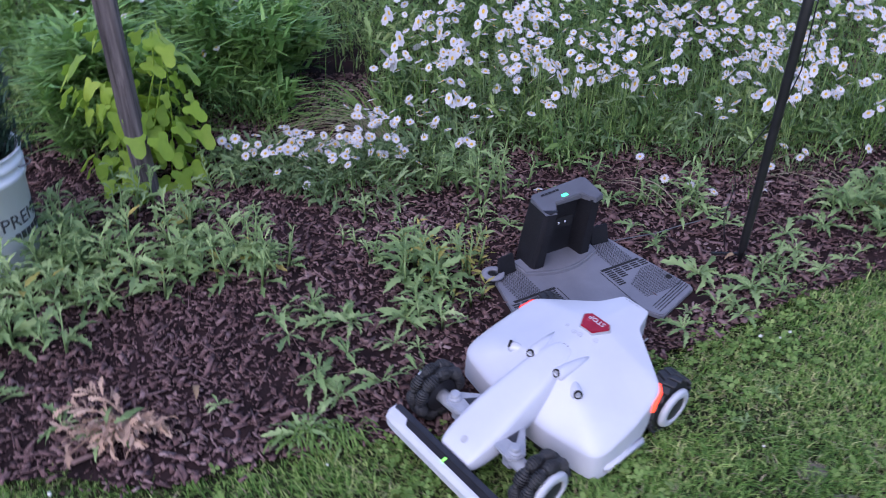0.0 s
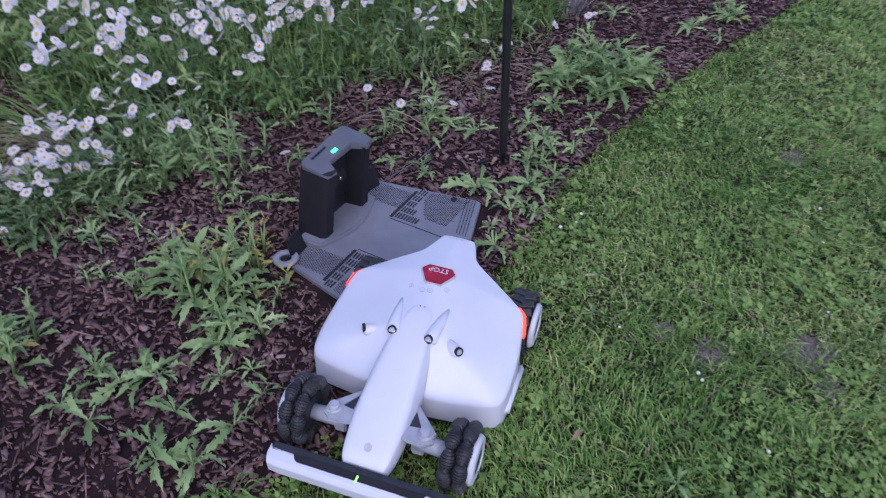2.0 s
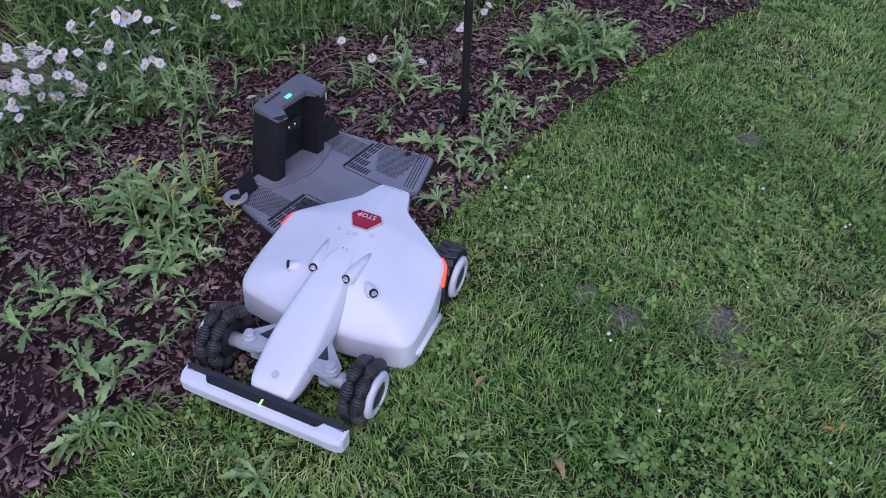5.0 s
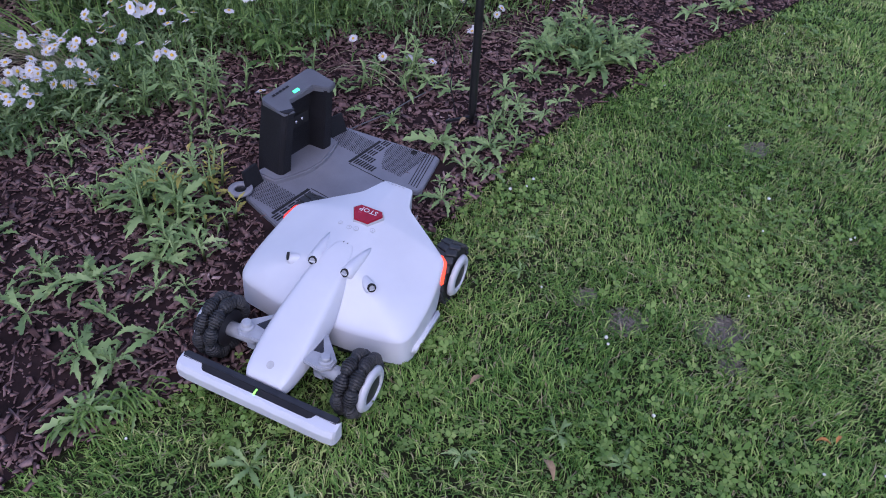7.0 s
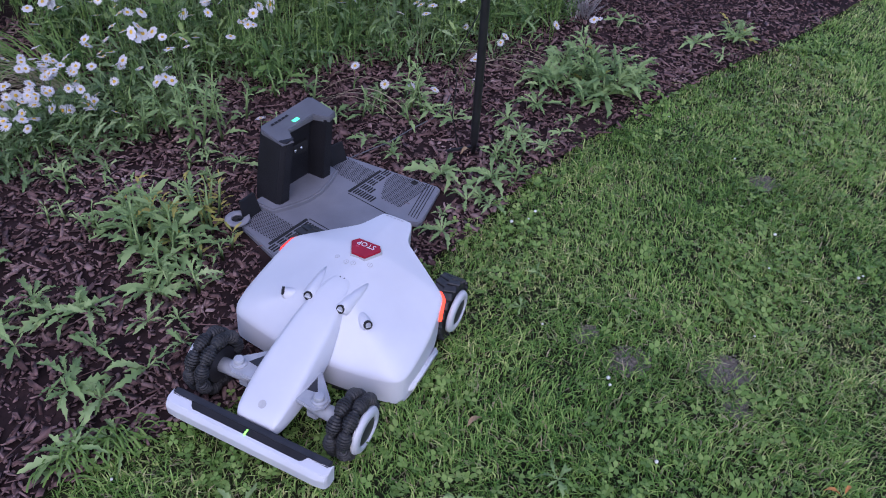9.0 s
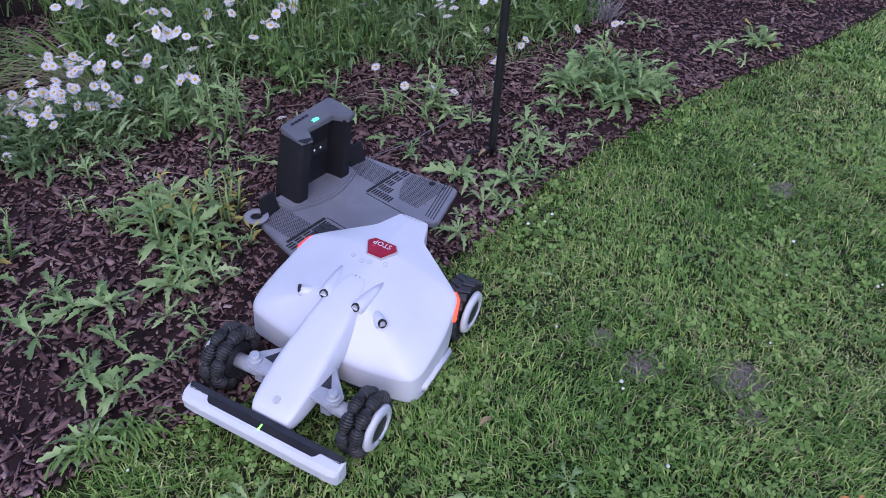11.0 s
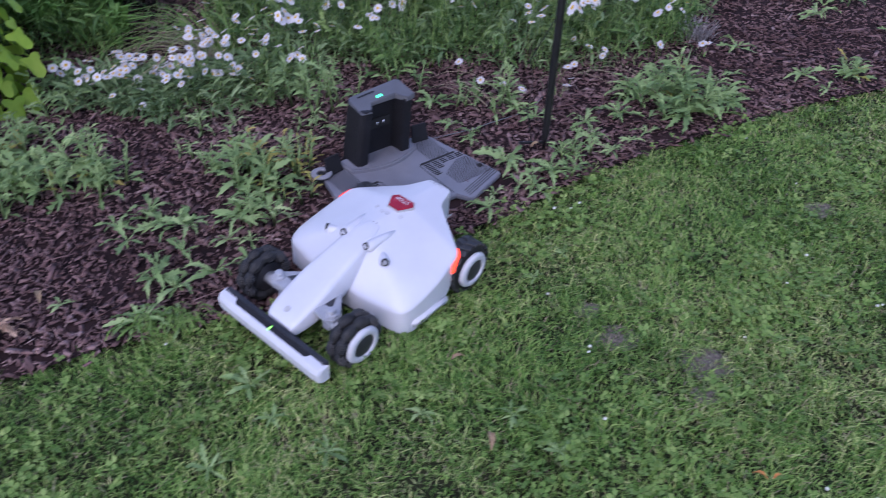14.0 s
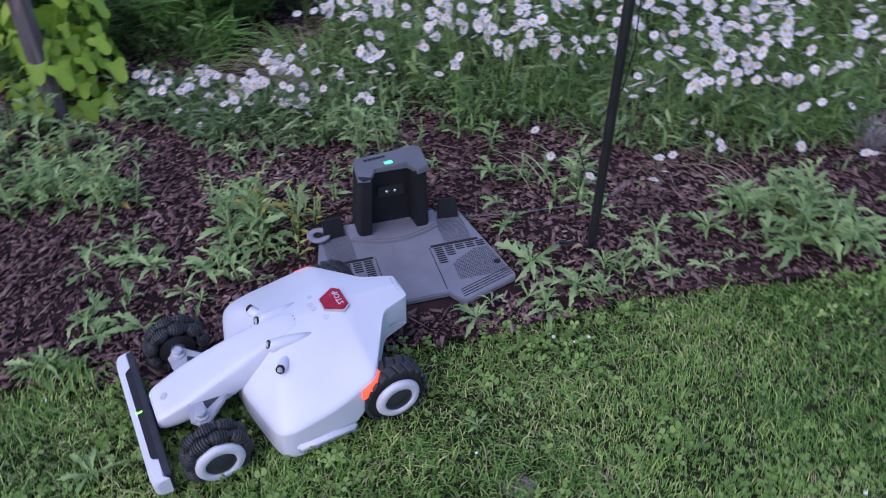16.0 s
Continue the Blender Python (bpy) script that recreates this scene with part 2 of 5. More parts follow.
def boxes(pos, size, az, tilt_x, tilt_y, jit=0.25):
    """Uneven splinters: twelve triangles each."""
    n = len(pos)
    c = np.array([[x, y, z] for z in (-1, 1) for y in (-1, 1) for x in (-1, 1)], dtype=float) * 0.5
    p = c[None] * (1 + rng.uniform(-jit, jit, (n, 8, 3))) * size[:, None, :]
    ca, sa = np.cos(tilt_x)[:, None], np.sin(tilt_x)[:, None]
    y, z = p[..., 1] * ca - p[..., 2] * sa, p[..., 1] * sa + p[..., 2] * ca
    cb, sb = np.cos(tilt_y)[:, None], np.sin(tilt_y)[:, None]
    x, z = p[..., 0] * cb + z * sb, -p[..., 0] * sb + z * cb
    cz, sz = np.cos(az)[:, None], np.sin(az)[:, None]
    p = np.stack([x * cz - y * sz, x * sz + y * cz, z], 2) + pos[:, None]
    f = np.array([[0, 2, 1], [1, 2, 3], [4, 5, 6], [5, 7, 6], [0, 1, 4], [1, 5, 4], [2, 6, 3], [3, 6, 7], [0, 4, 2], [2, 4, 6], [1, 3, 5], [3, 7, 5]])
    t = (np.arange(n) * 8)[:, None, None] + f[None]
    return p.reshape(-1, 3), t.reshape(-1, 3)


def box_bm(x0, x1, y0, y1, z0, z1, bevel=0.0, seg=2):
    bm = bmesh.new()
    bmesh.ops.create_cube(bm, size=1.0)
    for v in bm.verts:
        v.co = Vector(((x0 + x1) / 2 + v.co.x * (x1 - x0), (y0 + y1) / 2 + v.co.y * (y1 - y0), (z0 + z1) / 2 + v.co.z * (z1 - z0)))
    if bevel:
        bmesh.ops.bevel(bm, geom=bm.edges[:], offset=bevel, segments=seg, affect="EDGES")
    return bm


def lathe_bm(profile, axis="y", n=32, centre=(0, 0, 0)):
    """A body of revolution: profile of (radius, place along the axis)."""
    bm = bmesh.new()
    rings = []
    for r, a in profile:
        ring = []
        for i in range(n):
            w = 2 * math.pi * i / n
            u, s = r * math.cos(w), r * math.sin(w)
            co = (u, a, s) if axis == "y" else (u, s, a) if axis == "z" else (a, u, s)
            ring.append(bm.verts.new(Vector(co) + Vector(centre)))
        rings.append(ring)
    for a, b in zip(rings, rings[1:]):
        for i in range(n):
            bm.faces.new((a[i], a[(i + 1) % n], b[(i + 1) % n], b[i]))
    for ring in (rings[0], rings[-1]):
        bm.faces.new(ring)
    bmesh.ops.remove_doubles(bm, verts=bm.verts[:], dist=1e-6)
    bmesh.ops.recalc_face_normals(bm, faces=bm.faces[:])
    return bm


def tube_bm(points, radius, n=8):
    """A round tube along points; radius may be a number or one for each point."""
    bm = bmesh.new()
    pts = [Vector(p) for p in points]
    rr = radius if isinstance(radius, (list, tuple)) else [radius] * len(pts)
    rings = []
    for i, p in enumerate(pts):
        d = (pts[min(i + 1, len(pts) - 1)] - pts[max(i - 1, 0)]).normalized()
        a = d.orthogonal().normalized() if not rings else (a - d * a.dot(d)).normalized()
        b = d.cross(a)
        rings.append([bm.verts.new(p + (a * math.cos(2 * math.pi * k / n) + b * math.sin(2 * math.pi * k / n)) * rr[i]) for k in range(n)])
    for s, e in zip(rings, rings[1:]):
        for k in range(n):
            bm.faces.new((s[k], s[(k + 1) % n], e[(k + 1) % n], e[k]))
    bm.faces.new(rings[0])
    bm.faces.new(rings[-1])
    bmesh.ops.recalc_face_normals(bm, faces=bm.faces[:])
    return bm


def slab_bm(outline, z0, z1, bevel=0.0, seg=2, top=None):
    """A slab over an outline in the ground plane; top(x, y) adds to the upper height."""
    bm = bmesh.new()
    lo = [bm.verts.new((x, y, z0)) for x, y in outline]
    hi = [bm.verts.new((x, y, z1 + (top(x, y) if top else 0))) for x, y in outline]
    n = len(lo)
    bm.faces.new(lo[::-1])
    f = bm.faces.new(hi)
    for i in range(n):
        bm.faces.new((lo[i], lo[(i + 1) % n], hi[(i + 1) % n], hi[i]))
    bmesh.ops.recalc_face_normals(bm, faces=bm.faces[:])
    if bevel:
        bmesh.ops.bevel(bm, geom=[e for e in f.edges], offset=bevel, segments=seg, affect="EDGES")
    return bm


def text_bm(words, size, depth):
    cu = bpy.data.curves.new("lettering", "FONT")
    cu.body, cu.size, cu.extrude, cu.align_x, cu.align_y, cu.resolution_u = words, size, depth, "CENTER", "CENTER", 2
    ob = new("lettering", cu)
    bpy.context.view_layer.update()
    me = bpy.data.meshes.new_from_object(ob.evaluated_get(bpy.context.evaluated_depsgraph_get()))
    bpy.data.objects.remove(ob)
    bm = bmesh.new()
    bm.from_mesh(me)
    bpy.data.meshes.remove(me)
    return bm


# ---- ground ----
EDGE = [(-9, 0.6), (-3, 0.95), (-1.6, 1.22), (-1.0, 1.36), (-0.7, 1.335), (-0.42, 1.46), (-0.24, 1.505), (0.0, 1.56), (0.35, 1.72), (0.66, 1.92), (0.85, 2.0), (1.05, 2.15),
        (1.3, 2.31), (1.56, 2.43), (2.1, 2.655), (2.45, 2.79), (3.0, 2.945), (3.7, 3.23), (5.0, 3.75), (9.0, 5.2)]
EX, EY = np.array([e[0] for e in EDGE]), np.array([e[1] for e in EDGE])
PATCHES = [(1.32, 1.21, 0.062), (1.08, 1.34, 0.05), (1.02, 1.47, 0.03), (2.05, 1.95, 0.045), (1.27, 1.09, 0.03)]


def edge_y(x):
    return np.interp(x, EX, EY)


def sheet(name, x0, x1, nx, fy, ny, z, wobble, scale, material, label):
    """A rolling piece of ground; fy gives its two borders at x."""
    bm = bmesh.new()
    g = []
    for i in range(nx + 1):
        x = x0 + (x1 - x0) * i / nx
        a, b = fy(x)
        row = []
        for j in range(ny + 1):
            y = a + (b - a) * j / ny
            row.append(bm.verts.new((x, y, z + wobble * noise.noise(Vector((x * scale, y * scale, 3.0))))))
        g.append(row)
    for i in range(nx):
        for j in range(ny):
            bm.faces.new((g[i][j], g[i + 1][j], g[i + 1][j + 1], g[i][j + 1]))
    ob = new(name, link_mesh(name, bm, material, True))
    return tagged(ob, label, "ground", kind="structure")


sheet("ground", -400, 400, 8, lambda x: (-400, 400), 8, -0.06, 0, 1, M_TURF, "green and brown garden ground reaching far off")
sheet("ground_bed", -9, 9, 240, lambda x: (float(edge_y(x)) - 0.02, 9.0), 100, -0.012, 0.012, 6, M_SOIL, "dark brown mulched garden bed soil")
sheet("ground_lawn", -1.5, 5.5, 140, lambda x: (0.15, float(edge_y(x)) + 0.02), 60, -0.034, 0.008, 3, M_LAWNSOIL, "soil under the short mown lawn")
TURF = "short green turf round about"
sheet("ground_turf_near", -9, 9, 60, lambda x: (-9.0, 0.15), 40, -0.034, 0.008, 3, M_TURF, TURF)
sheet("ground_turf_west", -9, -1.5, 40, lambda x: (0.15, float(edge_y(x)) + 0.02), 10, -0.034, 0.008, 3, M_TURF, TURF)
sheet("ground_turf_east", 5.5, 9, 20, lambda x: (0.15, float(edge_y(x)) + 0.02), 20, -0.034, 0.008, 3, M_TURF, TURF)


# ---- robot mower ----
MOWER = pose(0.286, 1.620, -0.014, 0, 0, -136.8) @ pose(0, 0, 0, -3.6, 0, 0)
mower = thing("robot_mower", MOWER, "white four-wheeled robot mower with red stop button on lawn edge", "lawn mower")

# half outline of the shell: x ahead, y aside, height of its upper edge, height of its lower edge
OUT = [(-0.398, 0.0, 0.222, 0.112), (-0.398, 0.038, 0.220, 0.112), (-0.397, 0.044, 0.220, 0.112), (-0.392, 0.050, 0.220, 0.112), (-0.350, 0.064, 0.222, 0.112), (-0.320, 0.075, 0.223, 0.112),
       (-0.305, 0.088, 0.221, 0.112), (-0.249, 0.182, 0.196, 0.122), (-0.223, 0.225, 0.184, 0.122), (-0.213, 0.238, 0.180, 0.120), (-0.200, 0.246, 0.175, 0.116), (-0.15, 0.256, 0.157, 0.040), (-0.09, 0.264, 0.139, 0.020), (-0.03, 0.266, 0.128, 0.016), (0.020, 0.265, 0.116, 0.012), (0.048, 0.256, 0.108, 0.014),
       (0.064, 0.236, 0.105, 0.018), (0.074, 0.195, 0.105, 0.024), (0.088, 0.130, 0.108, 0.032), (0.100, 0.072, 0.114, 0.040), (0.102, 0.0, 0.12, 0.045)]


def shell_ring(f, side):
    """One ring of the shell at the share f of the way from its edge to its spine."""
    ring = []
    full = OUT + [(x, -y, a, b) for x, y, a, b in OUT[-2:0:-1]]
    for x, y, hi, lo in full:
        sx = min(max(x, -0.385), -0.045)
        sz = float(np.interp(sx, [-0.385, -0.30, -0.19, -0.045], [0.230, 0.240, 0.249, 0.230]))
        g = 1 - (1 - f) ** 1.38
        z = side(hi, lo) if side else hi + (sz - hi) * g
        ring.append((x + (sx - x) * f, y * (1 - f), z))
    return ring


def shell_bm():
    bm = bmesh.new()
    rings = [shell_ring(0.0, lambda hi, lo: lo), shell_ring(0.0, lambda hi, lo: lo + 0.004), shell_ring(0.002, lambda hi, lo: hi - 0.018), shell_ring(0.006, lambda hi, lo: hi - 0.007), shell_ring(0.022, lambda hi, lo: hi + 0.001)]
    rings += [shell_ring(f, None) for f in (0.07, 0.15, 0.25, 0.36, 0.48, 0.6, 0.72, 0.84, 0.93, 1.0)]
    vs = [[bm.verts.new(p) for p in r] for r in rings]
    n = len(vs[0])
    for a, b in zip(vs, vs[1:]):
        for i in range(n):
            bm.faces.new((a[i], a[(i + 1) % n], b[(i + 1) % n], b[i]))
    sharp = bm.edges.layers.float.new("crease_edge")
    for i in range(n):
        bm.edges.get((vs[3][i], vs[3][(i + 1) % n]))[sharp] = 0.85
        bm.edges.get((vs[1][i], vs[1][(i + 1) % n]))[sharp] = 0.8
        x, y = vs[3][i].co.x, abs(vs[3][i].co.y)
        if abs(x + 0.320) < 0.004 or abs(x + 0.305) < 0.004:
            for p, q in zip(vs[:8], vs[1:9]):
                bm.edges.get((p[i], q[i]))[sharp] = 0.5
    bmesh.ops.remove_doubles(bm, verts=bm.verts[:], dist=0.0006)
    bmesh.ops.dissolve_degenerate(bm, edges=bm.edges[:], dist=0.0005)
    bmesh.ops.recalc_face_normals(bm, faces=bm.faces[:])
    return bm


def subdivided(ob, levels=1):
    s = ob.modifiers.new("smooth", "SUBSURF")
    s.levels = s.render_levels = levels
    return ob


shell = subdivided(part("shell", shell_bm(), M_WHITE, mower, "glossy white upper shell", True), 2)
bpy.context.view_layer.update()
shell_hull = shell.evaluated_get(bpy.context.evaluated_depsgraph_get())


def shell_top(x, y):
    """Height of the shell's upper face."""
    return shell_hull.ray_cast(Vector((x, y, 0.5)), Vector((0, 0, -1)))[1].z

bm = bmesh.new()
low = [bm.verts.new((x * 0.965 - 0.002, y * 0.972, lo - 0.004)) for x, y, hi, lo in OUT[6:] + [(x, -y, a, b) for x, y, a, b in OUT[-2:5:-1]]]
high = [bm.verts.new((x * 0.965 - 0.002, y * 0.972, max(lo + 0.004, min(hi - 0.02, 0.088)))) for x, y, hi, lo in OUT[6:] + [(x, -y, a, b) for x, y, a, b in OUT[-2:5:-1]]]
for i in range(len(low) - 1):
    bm.faces.new((low[i], low[i + 1], high[i + 1], high[i]))
bmesh.ops.solidify(bm, geom=bm.faces[:], thickness=0.003)
bmesh.ops.recalc_face_normals(bm, faces=bm.faces[:])
part("skirt", bm, M_SKIRT, mower, "satin white lower skirt", True)
part("underbody", box_bm(-0.30, 0.055, -0.17, 0.17, 0.028, 0.10, 0.012), M_HUB, mower, "black plastic underbody")
part("cutter_guard", slab_bm([(0.16 * math.cos(k * math.pi / 12) - 0.06, 0.235 * math.sin(k * math.pi / 12)) for k in range(24)], 0.012, 0.036, 0.004), M_HUB, mower, "black cutting deck guard")
part("tail_block", box_bm(-0.388, -0.29, -0.044, 0.044, 0.085, 0.185, 0.010), M_SKIRT, mower, "white rear docking block")
part("tail_contact", box_bm(-0.400, -0.390, -0.032, 0.032, 0.112, 0.145, 0.002), M_HUB, mower, "black contact panel")

# long nose over the front axle
NOSE = [(-0.10, 0.022, 0.236, 0.036, 0.20), (-0.05, 0.034, 0.232, 0.048, 0.19), (0.0, 0.045, 0.220, 0.060, 0.165), (0.06, 0.053, 0.202, 0.069, 0.125), (0.12, 0.057, 0.181, 0.073, 0.100), (0.19, 0.062, 0.154, 0.074, 0.078),
        (0.25, 0.060, 0.127, 0.070, 0.064), (0.296, 0.056, 0.106, 0.064, 0.058), (0.312, 0.050, 0.096, 0.056, 0.058), (0.317, 0.046, 0.084, 0.050, 0.060)]
bm = bmesh.new()
rings = []
for x, w, zt, wb, zb in NOSE:
    h = zt - zb
    sec = [(wb, zb), (wb, zb + h * 0.45), (w * 1.06, zt - h * 0.16), (w * 0.92, zt - h * 0.03), (w * 0.5, zt), (0, zt)]
    sec = sec + [(-y, z) for y, z in sec[-2::-1]]
    rings.append([bm.verts.new((x, y, z)) for y, z in sec])
for a, b in zip(rings, rings[1:]):
    for i in range(len(a) - 1):
        bm.faces.new((a[i], b[i], b[i + 1], a[i + 1]))
    bm.faces.new((a[-1], b[-1], b[0], a[0]))
bm.faces.new(rings[-1])
bm.faces.new(rings[0])
bmesh.ops.recalc_face_normals(bm, faces=bm.faces[:])
crease = bm.edges.layers.float.new("crease_edge")
for a, b in zip(rings, rings[1:]):
    for k in (2, len(a) - 3):
        bm.edges.get((a[k], b[k]))[crease] = 0.75
    for k in (0, len(a) - 1):
        bm.edges.get((a[k], b[k]))[crease] = 0.9
for k in range(len(rings[-1])):
    bm.edges.get((rings[-1][k], rings[-1][(k + 1) % len(rings[-1])]))[crease] = 0.5
nose = subdivided(part("nose", bm, M_WHITE, mower, "long tapered white nose", True), 2)
part("badge", slab_bm([(0.011 * math.cos(k * math.pi / 6), 0.010 * math.sin(k * math.pi / 6)) for k in range(12)], 0, 0.0012), M_MARK, nose, "small grey badge", m=pose(0.283, 0, 0.1125, 0, 26, 0))


# cameras on fairings
def cam_eye(y, z, long, r, yaw, tip):
    pts = [(-long * 1.15, 0, -0.014), (-long * 0.7, 0, -0.009), (-long * 0.3, 0, -0.005), (-0.002, 0, -0.003), (0.006, 0, -0.006)]
    h = part("camera_housing", tube_bm(pts, [r * 0.4, r * 0.72, r * 0.93, r, r * 0.75], 18), M_WHITE, mower, "white camera fairing", True, pose(0.0, y, z, 0, 10, yaw))
    k = part("lens_ring", lathe_bm([(0.0, -0.004), (0.0118, -0.004), (0.0118, 0.003), (0.0092, 0.004), (0.0088, 0.0025), (0.0, 0.0025)], "z", 20), M_SLOT, h, "black lens ring", True, pose(0.004, 0, 0.0068, 0, tip, 0))
    part("lens", lathe_bm([(0.0, 0.0026), (0.0078, 0.0026), (0.006, 0.0042), (0.0, 0.005)], "z", 16), M_SILVER, k, "grey glass lens", True)


cam_eye(0.049, 0.212, 0.095, 0.019, -7, 56)
cam_eye(-0.049, 0.212, 0.095, 0.019, 7, 56)
cam_eye(0.123, 0.194, 0.055, 0.017, 52, 58)
cam_eye(-0.123, 0.187, 0.050, 0.017, -62, 78)

# stop button, its word and the small keys
stop_out = [(0.036, -0.021), (0.036, 0.021), (-0.006, 0.0445), (-0.012, 0.0445), (-0.028, 0.032), (-0.028, -0.032), (-0.012, -0.0445), (-0.006, -0.0445)]
STOP = pose(-0.200, 0, 0.2485, 0, 2.5, 0)
part("button_bezel", slab_bm([(x * 1.09, y * 1.07) for x, y in stop_out], -0.008, 0.0008, 0.001), M_MARK, mower, "grey button surround", m=STOP)
button = part("stop_button", slab_bm(stop_out, -0.004, 0.004, 0.003), M_RED, mower, "red hexagonal emergency button", m=STOP)
part("button_word", text_bm("STOP", 0.023, 0.0004), M_WHITE, button, "white letters STOP", m=pose(-0.011, 0, 0.0046, 0, 0, -90))
for kx, ky, w in ((-0.159, 0.040, 0.0075), (-0.137, -0.020, 0.0075), (-0.139, 0.0, 0.0075), (-0.149, -0.055, 0.0065)):
    key = part("key", lathe_bm([(0.0, -0.002), (w, -0.002), (w, 0.0010), (0.0, 0.0011)], "z", 18), M_WHITE, mower, "small round white key", m=pose(kx, ky, shell_top(kx, ky), -ky * 250, 5, 0))
    part("key_ring", lathe_bm([(w * 0.82, 0.0005), (w, 0.0005), (w, 0.0015), (w * 0.82, 0.0015), (w * 0.82, 0.0005)], "z", 18), M_MARK, key, "thin grey ring")
    part("key_mark", box_bm(-w * 0.3, w * 0.3, -w * 0.12, w * 0.12, 0.0008, 0.0016), M_MARK, key, "grey key mark")
for kx, ky in ((-0.083, 0.006), (-0.083, -0.006)):
    part("indicator", box_bm(-0.0015, 0.0015, -0.0015, 0.0015, 0, 0.0012), M_HUB, mower, "tiny dark indicator", m=pose(kx, ky, shell_top(kx, ky) - 0.0002))
for i in range(5):
    part("print_bar", box_bm(-0.0015, 0.0015, -0.0035, 0.0035, 0, 0.0008), M_MARK, mower, "grey printed bar", m=pose(-0.380, -0.026 + i * 0.012, shell_top(-0.380, 0.0) + 0.0002, 0, -10, 0))

# lights, side steps
for s, mt, lb in ((1, M_TAIL, "glowing red tail light"), (-1, M_TAIL_DIM, "red tail light")):
    bm = slab_bm([(-0.228, 0.216), (-0.209, 0.230), (-0.172, 0.240), (-0.166, 0.2560), (-0.174, 0.2585), (-0.211, 0.2480), (-0.229, 0.229)], 0.126, 0.160, 0.0015, top=lambda x, y: (-0.18 - x) * 0.32)
    for v in bm.verts:
        v.co.y *= s
    bmesh.ops.recalc_face_normals(bm, faces=bm.faces[:])
    part("tail_light", bm, mt, mower, lb)
    part("side_step", box_bm(-0.142, 0.022, 0.256 if s > 0 else -0.273, 0.273 if s > 0 else -0.256, 0.03, 0.058, 0.006), M_WHITE, mower, "white side step", True)
    part("side_print", box_bm(-0.37, -0.33, s * 0.0795 - 0.0006, s * 0.0795 + 0.0006, 0.15, 0.158), M_MARK, mower, "grey printed bar", m=pose(0, 0, 0))

# front bumper
bm = bmesh.new()
prof = [(0.0, 0.026), (0.020, 0.024), (0.031, 0.032), (0.034, 0.064), (0.026, 0.079), (0.0, 0.084)]
rows = []
for y, back in ((-0.231, 0.012), (-0.226, 0.003), (-0.20, 0.0), (0.20, 0.0), (0.226, 0.003), (0.231, 0.012)):
    rows.append([bm.verts.new((0.339 + px - back, y * 0.985, pz)) for px, pz in prof])
for a, b in zip(rows, rows[1:]):
    for i in range(len(a)):
        bm.faces.new((a[i], b[i], b[(i + 1) % len(a)], a[(i + 1) % len(a)]))
bm.faces.new(rows[0])
bm.faces.new(rows[-1])
bmesh.ops.recalc_face_normals(bm, faces=bm.faces[:])
bmesh.ops.bevel(bm, geom=[e for e in bm.edges], offset=0.0014, segments=2, affect="EDGES")
bumper = part("bumper", bm, M_WHITE, mower, "white front bumper bar")
part("bumper_inlay", slab_bm([(0.331, -0.172), (0.353, -0.158), (0.358, -0.150), (0.358, 0.150), (0.353, 0.158), (0.331, 0.172)], 0.068, 0.0868, 0.0015, top=lambda x, y: -(x - 0.331) * 0.22), M_GREY, bumper, "dark grey inlay strip")
part("bumper_back", box_bm(0.321, 0.342, -0.222, 0.222, 0.026, 0.0865, 0.003), M_HUB, bumper, "black rear half of the bumper")
part("bumper_led", box_bm(0.343, 0.3590, -0.0020, 0.0020, 0.078, 0.0848), M_LED_LIME, bumper, "small lime green light")
part("bumper_stay", box_bm(0.20, 0.325, -0.045, 0.045, 0.035, 0.060, 0.006), M_HUB, mower, "black bumper stay")


# wheels
def roller_bm():
    """A barrel roller with deep square ridges and a smooth collar at each end."""
    prof = [(0.004, -0.0275), (0.0095, -0.0265), (0.0095, -0.0225)]
    for i in range(6):
        u0, u1 = (i + 0.10) / 6, (i + 0.72) / 6
        for u, k in ((u0, 0.82), (u0 + 0.03, 1.0), (u1, 1.0), (u1 + 0.03, 0.82)):
            prof.append(((0.0130 + 0.0060 * math.sin(math.pi * u)) * k, (u - 0.5) * 0.044))
    return lathe_bm(prof + [(0.0095, 0.0225), (0.0095, 0.0265), (0.004, 0.0275)], "y", 12)


roller_mesh = link_mesh("roller", roller_bm(), M_RUBBER)
lug_mesh = link_mesh("tread_lug", box_bm(-0.011, 0.011, -0.017, 0.017, -0.004, 0.005, 0.002, 1), M_RUBBER)


def rim(parent, s, y, r):
    part("rim", lathe_bm([(r * 0.62, y), (r * 0.62, y + s * 0.012), (r * 0.66, y + s * 0.016), (r * 0.92, y + s * 0.013), (r, y + s * 0.006), (r, y), (r * 0.62, y)], "y", 40), M_SKIRT, parent, "white wheel ring", True)
    part("hub_cap", lathe_bm([(0.0, y), (r * 0.61, y), (r * 0.61, y + s * 0.010), (r * 0.5, y + s * 0.013), (0.0, y + s * 0.014)], "y", 32), M_HUB, parent, "black hub cap", True)


